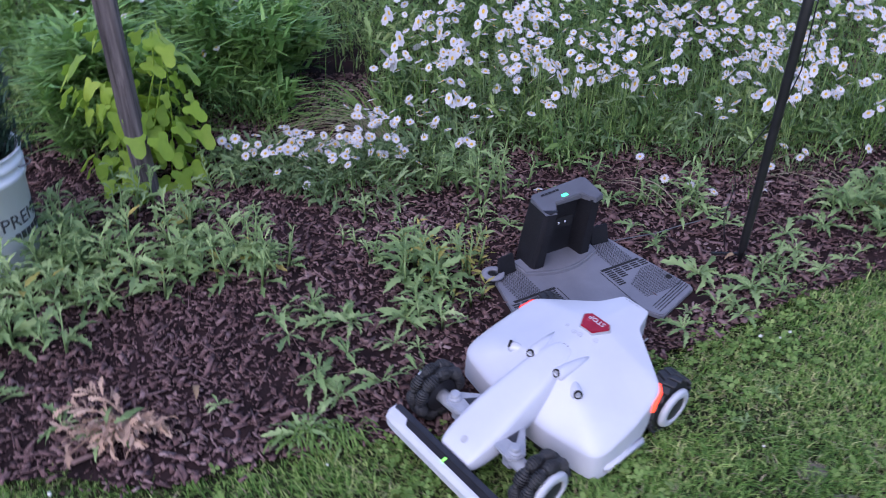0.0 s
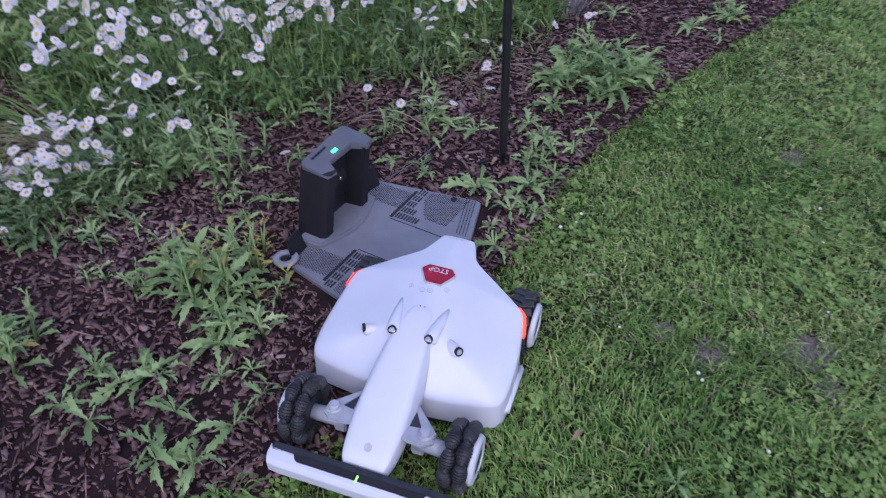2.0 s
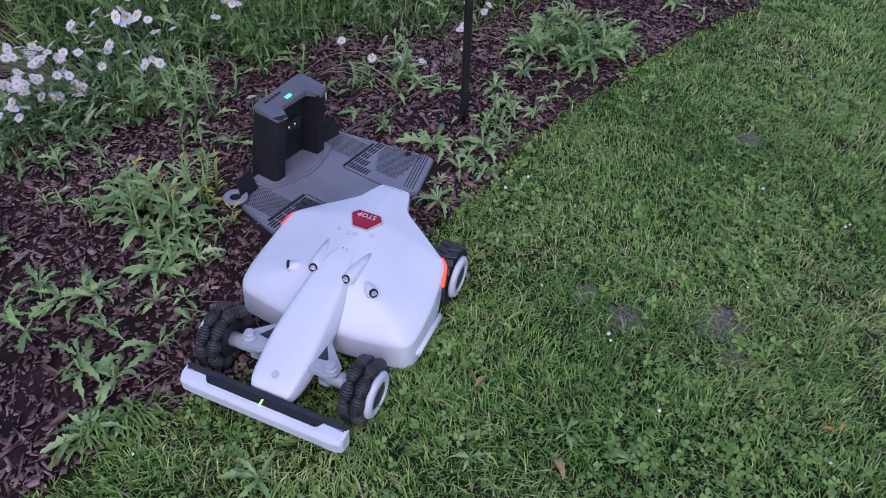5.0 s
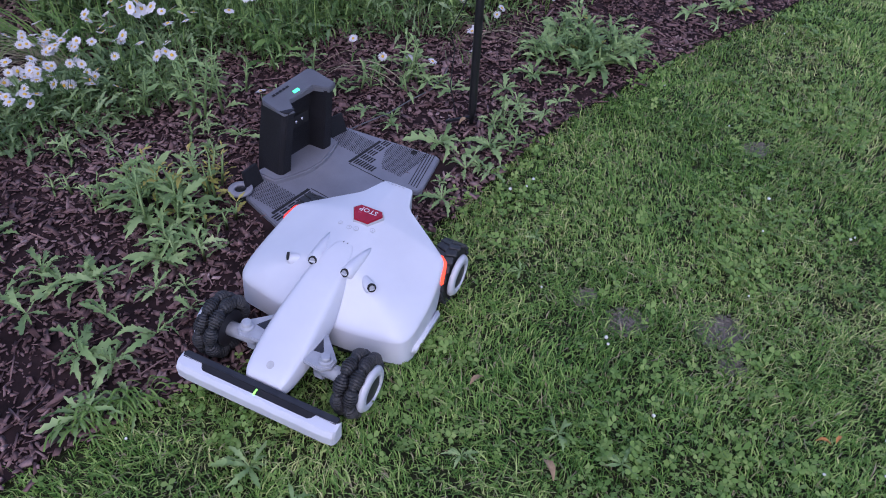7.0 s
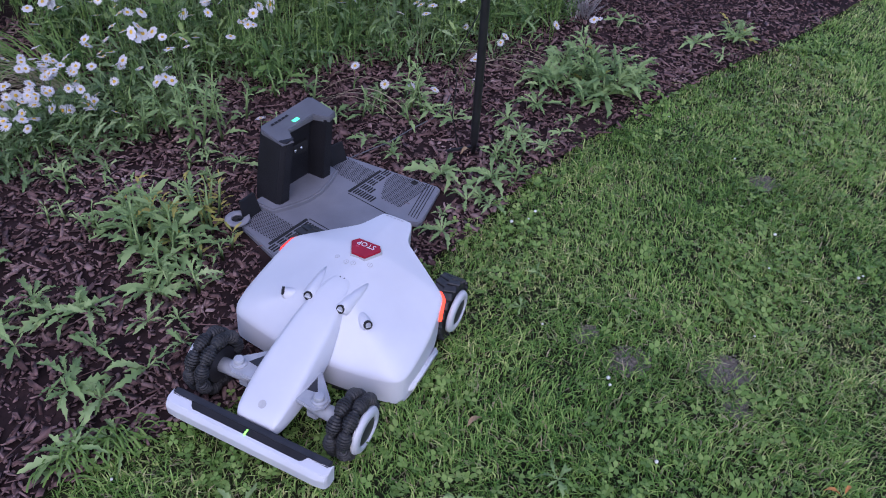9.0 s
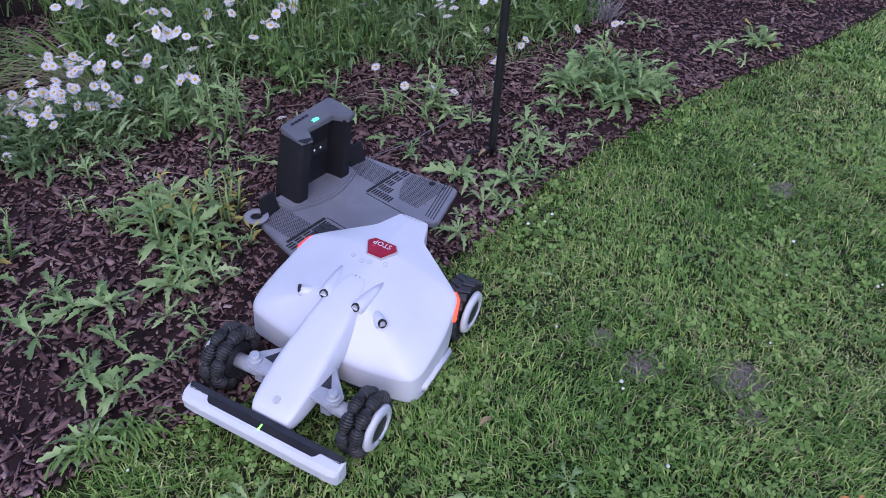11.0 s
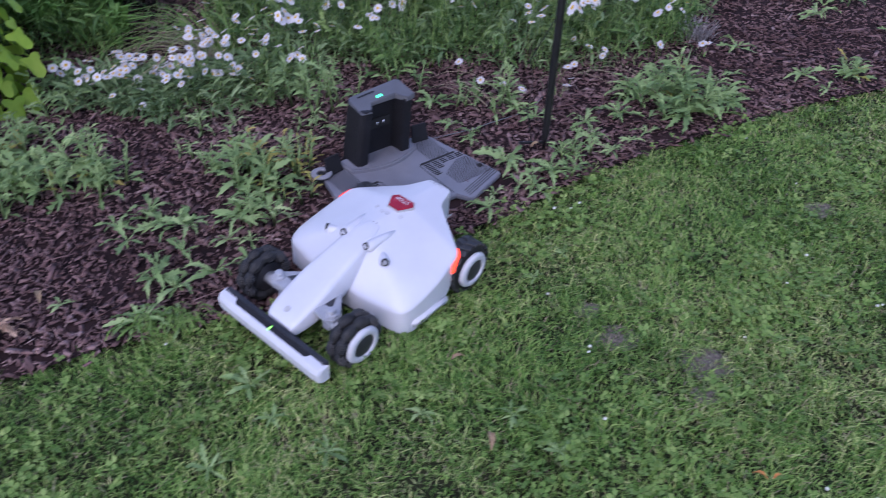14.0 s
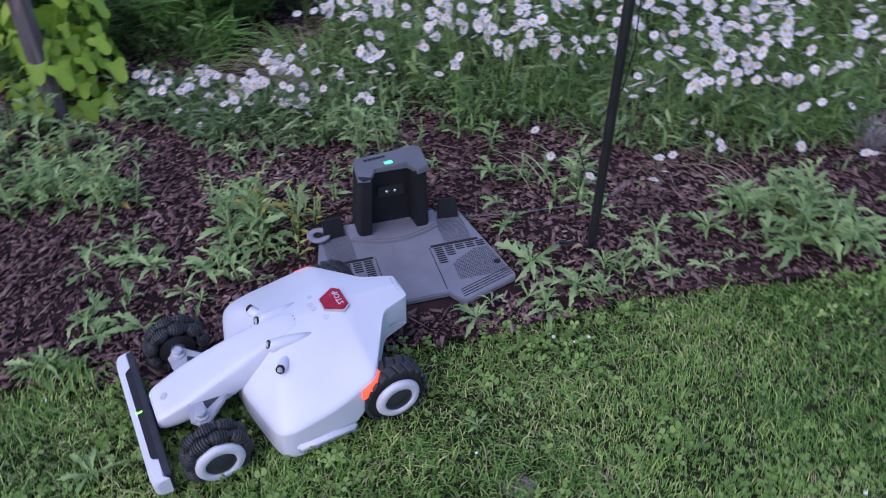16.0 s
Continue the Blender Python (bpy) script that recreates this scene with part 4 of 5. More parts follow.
ROS = "flat green lobed-leaf weed rosette on the mulch"
UPR = "upright green lobed-leaf weed on the mulch"
SML = "small green weed seedling on the mulch"
for x, y, r, n, h, lab, st, yl in [
        (-0.70, 2.24, 0.20, 60, 0.20, UPR, 10, 0.03), (-0.64, 2.32, 0.12, 24, 0.17, UPR, 4, 0.0), (-1.02, 2.19, 0.26, 40, 0.13, UPR, 6, 0.03), (-1.22, 2.24, 0.26, 40, 0.16, UPR, 6, 0.0), (-1.40, 2.12, 0.26, 40, 0.17, UPR, 6, 0.05),
        (-1.12, 2.45, 0.24, 36, 0.18, UPR, 5, 0.03), (-1.30, 1.86, 0.24, 34, 0.15, UPR, 5, 0.0), (-1.46, 1.74, 0.24, 34, 0.16, UPR, 5, 0.03), (-1.30, 2.62, 0.22, 30, 0.18, UPR, 5, 0.0), (-1.02, 2.68, 0.16, 20, 0.12, UPR, 4, 0.0),
        (-1.55, 2.02, 0.24, 30, 0.18, UPR, 5, 0.0), (-1.50, 2.50, 0.24, 30, 0.18, UPR, 5, 0.0), (-0.90, 2.40, 0.22, 26, 0.09, UPR, 5, 0.0), (-0.86, 2.62, 0.16, 16, 0.08, UPR, 3, 0.0), (-1.42, 2.32, 0.26, 40, 0.2, UPR, 6, 0.0), (-1.18, 2.02, 0.24, 30, 0.12, UPR, 5, 0.0), (-1.62, 1.75, 0.26, 34, 0.2, UPR, 6, 0.0), (-0.98, 2.95, 0.18, 20, 0.12, UPR, 4, 0.0), (-1.12, 3.15, 0.2, 26, 0.16, UPR, 5, 0.0), (-1.48, 2.85, 0.22, 26, 0.16, UPR, 5, 0.0), (3.15, 4.05, 0.26, 44, 0.18, UPR, 7, 0.0), (0.55, 3.08, 0.14, 16, 0.12, UPR, 3, 0.0), (1.30, 2.60, 0.10, 8, 0.05, SML, 1, 0.0), (-1.38, 1.55, 0.18, 20, 0.10, UPR, 4, 0.0),
        (-0.385, 2.03, 0.23, 22, 0.055, ROS, 4, 0.0), (-0.50, 1.97, 0.20, 14, 0.052, ROS, 3, 0.0), (-0.245, 1.73, 0.22, 24, 0.06, ROS, 4, 0.0), (-0.30, 1.58, 0.18, 14, 0.052, ROS, 3, 0.0), (-0.15, 1.90, 0.08, 6, 0.03, SML, 1, 0.0), (-0.11, 1.82, 0.16, 10, 0.052, ROS, 2, 0.0),
        (-0.03, 2.10, 0.20, 34, 0.11, UPR, 6, 0.0), (-0.07, 2.28, 0.24, 56, 0.16, UPR, 10, 0.08), (0.03, 2.30, 0.11, 26, 0.19, UPR, 5, 0.75), (0.09, 2.36, 0.09, 16, 0.16, UPR, 4, 0.85), (-0.16, 2.40, 0.15, 20, 0.13, UPR, 4, 0.1), (0.06, 2.15, 0.13, 14, 0.10, UPR, 3, 0.2), (-0.31, 2.36, 0.12, 14, 0.09, UPR, 3, 0.0), (-0.12, 2.02, 0.12, 9, 0.05, ROS, 1, 0.0), (-0.36, 2.50, 0.11, 9, 0.08, UPR, 2, 0.0), (0.08, 2.52, 0.13, 12, 0.08, UPR, 3, 0.1),
        (-0.21, 2.72, 0.08, 8, 0.05, SML, 1, 0.0), (-0.345, 2.68, 0.08, 8, 0.09, SML, 1, 0.0), (0.10, 2.72, 0.12, 12, 0.08, UPR, 2, 0.0), (0.13, 2.90, 0.18, 32, 0.24, UPR, 6, 0.0), (-0.02, 2.95, 0.17, 28, 0.22, UPR, 5, 0.0), (0.25, 3.02, 0.16, 20, 0.20, UPR, 4, 0.0), (0.42, 2.84, 0.07, 6, 0.07, SML, 1, 0.0), (0.24, 2.62, 0.10, 8, 0.05, ROS, 1, 0.0),
        (0.84, 2.80, 0.18, 22, 0.10, UPR, 4, 0.0), (1.02, 2.74, 0.18, 18, 0.06, UPR, 3, 0.0), (0.98, 2.90, 0.17, 24, 0.20, UPR, 4, 0.0), (0.79, 2.50, 0.14, 12, 0.06, UPR, 2, 0.0), (0.90, 2.33, 0.14, 12, 0.04, ROS, 1, 0.0), (1.16, 2.30, 0.16, 18, 0.07, UPR, 3, 0.0), (1.22, 2.42, 0.15, 14, 0.08, UPR, 3, 0.0), (1.06, 2.24, 0.13, 12, 0.05, ROS, 1, 0.0), (1.30, 2.50, 0.11, 10, 0.04, ROS, 1, 0.0), (0.66, 2.86, 0.12, 11, 0.04, ROS, 1, 0.0), (1.62, 2.90, 0.17, 14, 0.04, ROS, 1, 0.0), (1.98, 2.74, 0.17, 14, 0.04, ROS, 1, 0.0), (1.76, 2.66, 0.18, 14, 0.04, ROS, 1, 0.0),
        (0.90, 2.10, 0.16, 14, 0.052, ROS, 3, 0.0), (0.78, 2.02, 0.10, 8, 0.03, ROS, 1, 0.0), (0.98, 2.14, 0.09, 7, 0.04, SML, 1, 0.0), (1.36, 2.38, 0.10, 8, 0.04, SML, 1, 0.0), (1.46, 2.45, 0.07, 6, 0.04, SML, 1, 0.0), (0.72, 2.66, 0.09, 6, 0.03, ROS, 1, 0.0),
        (1.68, 2.76, 0.26, 44, 0.12, UPR, 7, 0.02), (1.86, 2.80, 0.26, 44, 0.14, UPR, 7, 0.02), (1.78, 2.94, 0.22, 26, 0.13, UPR, 4, 0.0), (1.48, 2.70, 0.13, 10, 0.03, ROS, 1, 0.0), (1.55, 2.52, 0.08, 6, 0.03, SML, 1, 0.0),
        (2.70, 3.02, 0.20, 22, 0.09, UPR, 4, 0.05), (2.50, 3.00, 0.12, 8, 0.04, ROS, 1, 0.0), (3.30, 3.42, 0.16, 14, 0.07, UPR, 3, 0.0), (2.30, 3.35, 0.12, 8, 0.04, ROS, 1, 0.0), (2.15, 3.05, 0.09, 6, 0.03, SML, 1, 0.0), (2.95, 3.75, 0.14, 9, 0.05, ROS, 1, 0.0), (2.55, 2.86, 0.08, 6, 0.03, SML, 1, 0.0),
        (-0.90, 1.47, 0.13, 9, 0.03, ROS, 1, 0.0), (-1.04, 1.50, 0.10, 7, 0.03, ROS, 1, 0.0), (-0.63, 1.60, 0.05, 5, 0.03, SML, 1, 0.0), (-0.36, 1.49, 0.12, 10, 0.04, ROS, 1, 0.0), (-0.26, 1.50, 0.10, 9, 0.04, ROS, 1, 0.0)]:
    weed(x, y, r, n, h, "weeds in the garden bed", lab, THISTLE if (n + int(x * 10)) % 4 else THISTLE + OBLONG, st, yl)
for x, y, r in [(0.20, 0.98, 0.07), (0.05, 1.10, 0.06), (-0.10, 0.95, 0.08), (0.45, 1.08, 0.06), (0.80, 0.92, 0.06), (0.33, 0.75, 0.07), (-0.02, 1.22, 0.09), (0.70, 1.05, 0.06), (1.0, 1.75, 0.05), (0.88, 1.62, 0.05)]:
    weed(x, y, r, 7, 0.03, "weeds in the lawn", "small green lobed-leaf weed in the lawn", THISTLE + OBLONG)

# lime vine round the wooden post
heart = bmesh.new()
ring = []
for k in range(20):
    a = 2 * math.pi * k / 20
    rad = 0.5 * (1 - 0.5 * math.cos(a) * abs(math.cos(a)) ** 1.5) * (0.80 + 0.20 * math.cos(3 * (a - math.pi)))
    ring.append(heart.verts.new((0.45 - rad * math.cos(a) * 1.0, rad * math.sin(a), -0.22 * rad * rad + 0.06 * math.sin(5 * a) * rad)))
c = heart.verts.new((0.42, 0, 0.05))
for k in range(20):
    heart.faces.new((ring[k], ring[(k + 1) % 20], c))
heart_mesh = link_mesh("leaf", heart, M_VINE, True)
vine = thing("vine", pose(-1.33, 3.00, 0), "lime green large-leaved climber round the wooden post", "climber")
rv = random.Random(5)
for s in range(5):
    a = rv.uniform(0, 6.28)
    part("vine_stem", tube_bm([(0.10 * math.cos(a), 0.10 * math.sin(a), 0), (0.13 * math.cos(a + 0.4), 0.12 * math.sin(a + 0.4), 0.25), (0.16 * math.cos(a + 1), 0.12 * math.sin(a + 1), 0.5), (0.16 * math.cos(a + 1.2), 0.12 * math.sin(a + 1.2), 0.66)], 0.003, 5), M_VINE, vine, "thin green stem", True)
for i in range(160):
    a = rv.uniform(0, 6.28)
    rad = rv.uniform(0.06, 0.24)
    z = rv.uniform(0.05, 0.42) if i < 120 else rv.uniform(0.4, 0.66)
    L = rv.uniform(0.065, 0.125)
    m = Matrix.Translation((rad * math.cos(a), rad * math.sin(a), z)) @ Matrix.Rotation(a + rv.uniform(-0.7, 0.7), 4, "Z") @ Matrix.Rotation(rv.uniform(0.55, 1.35), 4, "Y") @ Matrix.Rotation(rv.uniform(-0.4, 0.4), 4, "X") @ Matrix.Diagonal((L, L, L, 1))
    share("leaf", heart_mesh, vine, m)


lf = leaf_bm(1.0, 0.30, 4, 0.55, 0.2, 0.35, 77)
lf.verts.ensure_lookup_table()
bmesh.ops.triangulate(lf, faces=lf.faces[:])
LV = np.array([v_.co[:] for v_ in lf.verts])
LT = np.array([[q.index for q in f.verts] for f in lf.faces])
lf.free()


def loose_leaves(pos, size, az, pitch, roll):
    """Many leaves of one shape, each turned its own way."""
    n = len(pos)
    p = LV[None] * size[:, None, None]
    cr, sr = np.cos(roll)[:, None], np.sin(roll)[:, None]
    y1, z1 = p[..., 1] * cr - p[..., 2] * sr, p[..., 1] * sr + p[..., 2] * cr
    cp, sp = np.cos(pitch)[:, None], np.sin(pitch)[:, None]
    x1, z1 = p[..., 0] * cp - z1 * sp, p[..., 0] * sp + z1 * cp
    ca, sa = np.cos(az)[:, None], np.sin(az)[:, None]
    v = np.stack([x1 * ca - y1 * sa, x1 * sa + y1 * ca, z1], 2) + pos[:, None]
    t = (np.arange(n) * len(LV))[:, None, None] + LT[None]
    return v.reshape(-1, 3), t.reshape(-1, 3)



# ---- daisies ----
def petals_bm(n=18, cup=0.15):
    bm = bmesh.new()
    r = random.Random(n)
    for k in range(n):
        a = 2 * math.pi * k / n + r.uniform(-0.08, 0.08)
        L, w, d = r.uniform(0.9, 1.05), r.uniform(0.13, 0.17), r.uniform(-0.12, 0.12)
        pts = [(0.2, -w * 0.5, 0.02), (0.2, w * 0.5, 0.02), (0.65, w, cup * 0.6 + d * 0.4), (L, w * 0.55, cup * 0.2 + d), (L, -w * 0.55, cup * 0.2 + d), (0.65, -w, cup * 0.6 + d * 0.4)]
        vs = [bm.verts.new((x * math.cos(a) - y * math.sin(a), x * math.sin(a) + y * math.cos(a), z)) for x, y, z in pts]
        bm.faces.new((vs[0], vs[1], vs[2], vs[5]))
        bm.faces.new((vs[5], vs[2], vs[3], vs[4]))
    return bm


petal_meshes = [link_mesh("flower", petals_bm(n, c), M_PETAL) for n, c in ((17, 0.12), (20, 0.02), (15, 0.3))]
disc_mesh = link_mesh("disc", lathe_bm([(0.0, 0.0), (0.30, 0.0), (0.31, 0.06), (0.22, 0.14), (0.0, 0.16)], "z", 12), M_DISC, True)


def daisy_clump(x, y, radius, count, h0, h1, leaves, label, seed, lean=(0, 0)):
    """Daisies on thin stems over a tuft of narrow leaves."""
    r = random.Random(seed)
    low = h0 < 0.2
    count = int(count * (2.6 if low else 1.7)) if count > 1 else 1
    cl = thing("daisy_clump", pose(x, y, -0.012), label, "flowers", "daisies")
    pos, hh, ww, ll, bb, az = [], [], [], [], [], []
    for i in range(count):
        if i % 5 == 0:
            ca, cq, ch = r.uniform(0, 6.283), radius * math.sqrt(r.random()), r.uniform(h0, h1)
        bx, by = cq * math.cos(ca) * 0.75, cq * math.sin(ca) * 0.75
        h = ch * r.uniform(0.85, 1.1)
        tx, ty = bx * 1.4 + lean[0] * h + r.gauss(0, 0.045) * min(1, count - 1), by * 1.4 + lean[1] * h + r.gauss(0, 0.045) * min(1, count - 1)
        s = r.uniform(0.017, 0.0245)
        m = Matrix.Translation((tx, ty, h)) @ Matrix.Rotation(r.uniform(-0.5, 1.0), 4, "X") @ Matrix.Rotation(r.uniform(-0.7, 0.7), 4, "Y") @ Matrix.Rotation(r.uniform(0, 6.28), 4, "Z") @ Matrix.Diagonal((s, s, s, 1))
        f = share("flower", r.choice(petal_meshes), cl, m)
        share("disc", disc_mesh, f, Matrix.Identity(4))
        for seg in range(3):
            u0, u1 = seg / 3, (seg + 1) / 3
            pos.append((bx + (tx - bx) * u0 ** 1.4, by + (ty - by) * u0 ** 1.4, h * u0))
            d = Vector((bx + (tx - bx) * u1 ** 1.4 - pos[-1][0], by + (ty - by) * u1 ** 1.4 - pos[-1][1]))
            hh.append(h / 3 * 1.02)
            ww.append(0.0032)
            ll.append(d.length / (h / 3))
            bb.append(0.0)
            az.append(math.atan2(d.y, d.x))
    for i in range(leaves // (5 if low else 2)):
        a, q = r.uniform(0, 6.283), radius * 1.15 * math.sqrt(r.random())
        z = r.uniform(0, h0 * 0.75)
        pos.append((q * math.cos(a), q * math.sin(a), z * (1 - 0.5 * q / radius)))
        hh.append(r.uniform(0.03, 0.075))
        ww.append(r.uniform(0.004, 0.009))
        ll.append(r.uniform(0.1, 0.8))
        bb.append(r.uniform(0.2, 0.9))
        az.append(r.uniform(0, 6.283))
    v, t = blades(np.array(pos), np.array(hh), np.array(ww), np.array(ll), np.array(bb), np.array(az))
    fo = new("foliage", tri_mesh("foliage", v, t, M_MEADOW if seed % 3 else M_LOBED))
    fo.parent = cl
    if leaves > 300:
        m_ = 420 if low else 170
        q = radius * 1.2 * np.sqrt(rng.random(m_))
        w = rng.uniform(0, 6.283, m_)
        v, t = loose_leaves(np.stack([q * np.cos(w), q * np.sin(w), rng.uniform(0.0, h0 * 0.9 + 0.03, m_) * (1 - 0.6 * q / radius / 1.2)], 1), rng.uniform(0.04, 0.095, m_), w + rng.normal(0, 0.7, m_), rng.uniform(-0.3, 0.9, m_), rng.normal(0, 0.4, m_))
        lo = new("lower_leaves", tri_mesh("lower_leaves", v, t, M_LOBED))
        lo.parent = cl
        tagged(lo, "lobed lower leaves", kind="stuff")
    tagged(fo, "stems and small green leaves", kind="stuff")


CL = "white daisies with yellow centres over green foliage"
LOW = "low clump of white daisies spilling over the mulch"
for i, (x, y, r, n, h0, h1, lv, lab) in enumerate([
        (-0.44, 3.03, 0.23, 17, 0.09, 0.27, 1100, LOW), (-0.18, 3.14, 0.22, 18, 0.10, 0.29, 900, LOW), (-0.62, 3.08, 0.18, 9, 0.06, 0.22, 700, LOW), (-0.82, 3.12, 0.18, 9, 0.07, 0.18, 400, LOW), (-0.02, 3.22, 0.18, 9, 0.2, 0.34, 500, LOW),
        (0.10, 3.55, 0.22, 24, 0.32, 0.5, 700, CL), (0.48, 3.45, 0.22, 22, 0.3, 0.5, 700, CL), (0.85, 3.45, 0.22, 22, 0.28, 0.5, 700, CL), (1.2, 3.4, 0.2, 18, 0.28, 0.46, 600, CL), (1.55, 3.42, 0.22, 22, 0.28, 0.48, 600, CL), (1.9, 3.6, 0.2, 10, 0.25, 0.42, 500, CL),
        (0.3, 3.85, 0.25, 30, 0.4, 0.56, 500, CL), (0.75, 3.85, 0.25, 32, 0.4, 0.58, 500, CL), (1.2, 3.8, 0.25, 32, 0.4, 0.56, 500, CL), (1.65, 3.85, 0.25, 28, 0.36, 0.54, 500, CL), (-0.15, 3.8, 0.22, 12, 0.34, 0.5, 500, CL), (2.1, 3.9, 0.22, 10, 0.3, 0.45, 400, CL)]):
    daisy_clump(x, y, r, n, h0, h1, lv, lab, 100 + i)
for i, (x, y, h, lx, ly) in enumerate([(0.36, 2.79, 0.13, 0, 0), (0.86, 2.92, 0.12, 0.3, -0.3), (1.0, 2.80, 0.14, 0.2, -0.3), (1.18, 2.98, 0.16, 0.5, -0.5), (1.28, 3.05, 0.14, 0.3, -0.6), (1.22, 2.86, 0.10, 0.5, -0.2), (1.42, 3.12, 0.17, 0.6, -0.3), (0.80, 3.08, 0.15, 0, -0.3), (1.72, 3.18, 0.14, 0.6, -0.2), (2.0, 3.25, 0.10, 0.7, 0.1), (-0.62, 2.90, 0.06, 0.2, -0.5), (-0.75, 2.98, 0.08, -0.2, -0.4), (-0.98, 3.1, 0.14, -0.2, 0.2), (1.31, 2.95, 0.09, 0.2, -0.2), (1.45, 3.27, 0.12, 0.2, -0.3), (1.51, 3.18, 0.10, 0.3, -0.2), (1.38, 3.34, 0.14, 0.1, -0.2), (2.07, 3.25, 0.12, 0.4, 0.0), (0.97, 2.86, 0.13, 0.0, -0.2), (1.1, 3.4, 0.2, 0.0, -0.2)]):
    daisy_clump(x, y, 0.02, 1, h * 0.85, h, 10, "single white daisy leaning over the mulch", 300 + i, (lx, ly))


def scatter(n, x0, x1, y0, y1):
    return rng.uniform(x0, x1, n), rng.uniform(y0, y1, n)


def in_meadow(x, y):
    front = np.interp(x, [-6, -1.7, -1.2, -0.6, 0.0, 0.3, 1.2, 1.8, 2.2, 2.6, 6], [2.9, 3.1, 3.35, 3.6, 3.35, 3.25, 3.25, 3.35, 3.6, 4.4, 7.5])
    bare = np.hypot((x + 0.72) / 0.36, (y - 3.92) / 0.40) < 0.85 + 0.2 * np.sin(x * 14 + y * 9)
    return (y > front + 0.10 * np.sin(x * 9) + 0.06 * np.sin(x * 23)) & ~bare


def stuff(name, v, t, material, label, category):
    return tagged(new(name, tri_mesh(name, v, t, material)), label, category, kind="stuff")


# tall green growth behind
x, y = scatter(90000, -5.0, 4.5, 2.9, 7.5)
k = in_meadow(x, y) & (rng.random(len(x)) < np.clip(1.5 - (y - 3) * 0.22, 0.25, 1) * np.clip(0.75 + 0.9 * np.sin(x * 8.3 + 1.5 * np.sin(y * 6)) * np.sin(y * 7.1 + x * 2), 0.15, 1))
x, y = x[k], y[k]
n = len(x)
tall = 0.22 + 0.26 * np.clip((y - 3.3) / 1.2, 0, 1)
tall = tall * (0.75 + 0.30 * np.sin(x * 2.3 + y * 1.7) * np.sin(y * 2.1 - x) + 0.28 * np.sin(x * 9.1 + 2 * np.sin(y * 5)) * np.sin(y * 8.3 + x))
up = rng.uniform(0.0, 0.85, n) ** 1.2
h = rng.uniform(0.03, 0.10, n)
v, t = blades(np.stack([x, y, -0.012 + tall * up], 1), h, rng.uniform(0.003, 0.010, n), rng.uniform(0.2, 1.6, n), rng.uniform(0.1, 0.9, n))
stuff("meadow_growth", v, t, M_MEADOW, "tall dense green stems and leaves behind the bed", "plants")
# broader lobed leaves within the growth
x, y = scatter(26000, -4.0, 3.2, 2.9, 6.2)
k = in_meadow(x, y - 0.03) & (rng.random(len(x)) < np.clip(1.6 - (y - 3) * 0.4, 0.3, 1) * np.clip(0.7 + 1.1 * np.sin(x * 8.3 + 1.5 * np.sin(y * 6)) * np.sin(y * 7.1 + x * 2), 0.1, 1))
x, y = x[k], y[k]
n = len(x)
tall = (0.16 + 0.24 * np.clip((y - 3.35) / 1.0, 0, 1)) * (0.8 + 0.3 * np.sin(x * 5.3 + 1) * np.sin(y * 4.1))
v, t = loose_leaves(np.stack([x, y, -0.012 + tall * rng.uniform(0.05, 1.0, n)], 1), rng.uniform(0.05, 0.13, n), rng.uniform(0, 6.283, n), rng.uniform(-0.3, 1.0, n), rng.normal(0, 0.5, n))
stuff("meadow_leaves", v, t, M_MEADOW, "lobed green leaves of the growth behind the bed", "plants")
# thin upright stems
m_ = 5200
x, y = scatter(m_, -5.0, 3.0, 2.9, 6.5)
k = in_meadow(x, y)
x, y = x[k], y[k]
v, t = blades(np.stack([x, y, np.full(len(x), -0.012)], 1), rng.uniform(0.25, 0.6, len(x)), rng.uniform(0.002, 0.0035, len(x)), rng.uniform(0, 0.25, len(x)), rng.uniform(0, 0.2, len(x)))
stuff("meadow_stems", v, t, M_CLOVER, "thin upright green stems", "plants")

# daisies further off, beyond counting
cx, cy = scatter(2250, -5.0, 3.4, 3.28, 6.8)
dens = np.where(cx > 1.3, 0.48, np.where(cx > -0.4, 0.95, np.where(cx > -1.7, 0.10, 0.30))) * np.clip((cy - 3.1) * 1.6, 0.3, 1)
k = in_meadow(cx, cy) & (rng.random(len(cx)) < dens * (0.6 + 0.5 * np.sin(cx * 2.1) * np.sin(cy * 2.7)))
cx, cy = cx[k], cy[k]
heads = rng.integers(1, 8, len(cx))
x = np.repeat(cx, heads) + rng.normal(0, 0.05, heads.sum())
y = np.repeat(cy, heads) + rng.normal(0, 0.05, heads.sum())
lift = np.repeat(rng.normal(0, 0.06, len(cx)), heads)
n = len(x)
z = 0.25 + 0.31 * np.clip((y - 3.35) / 1.1, 0, 1) + lift + rng.normal(0, 0.025, n)
ang = np.arange(16) * 2 * np.pi / 16
size = rng.uniform(0.017, 0.0255, n)
tx, ty = rng.normal(0.0, 0.5, n), rng.normal(-0.3, 0.55, n)
pv, pt, dv, dt = [], [], [], []
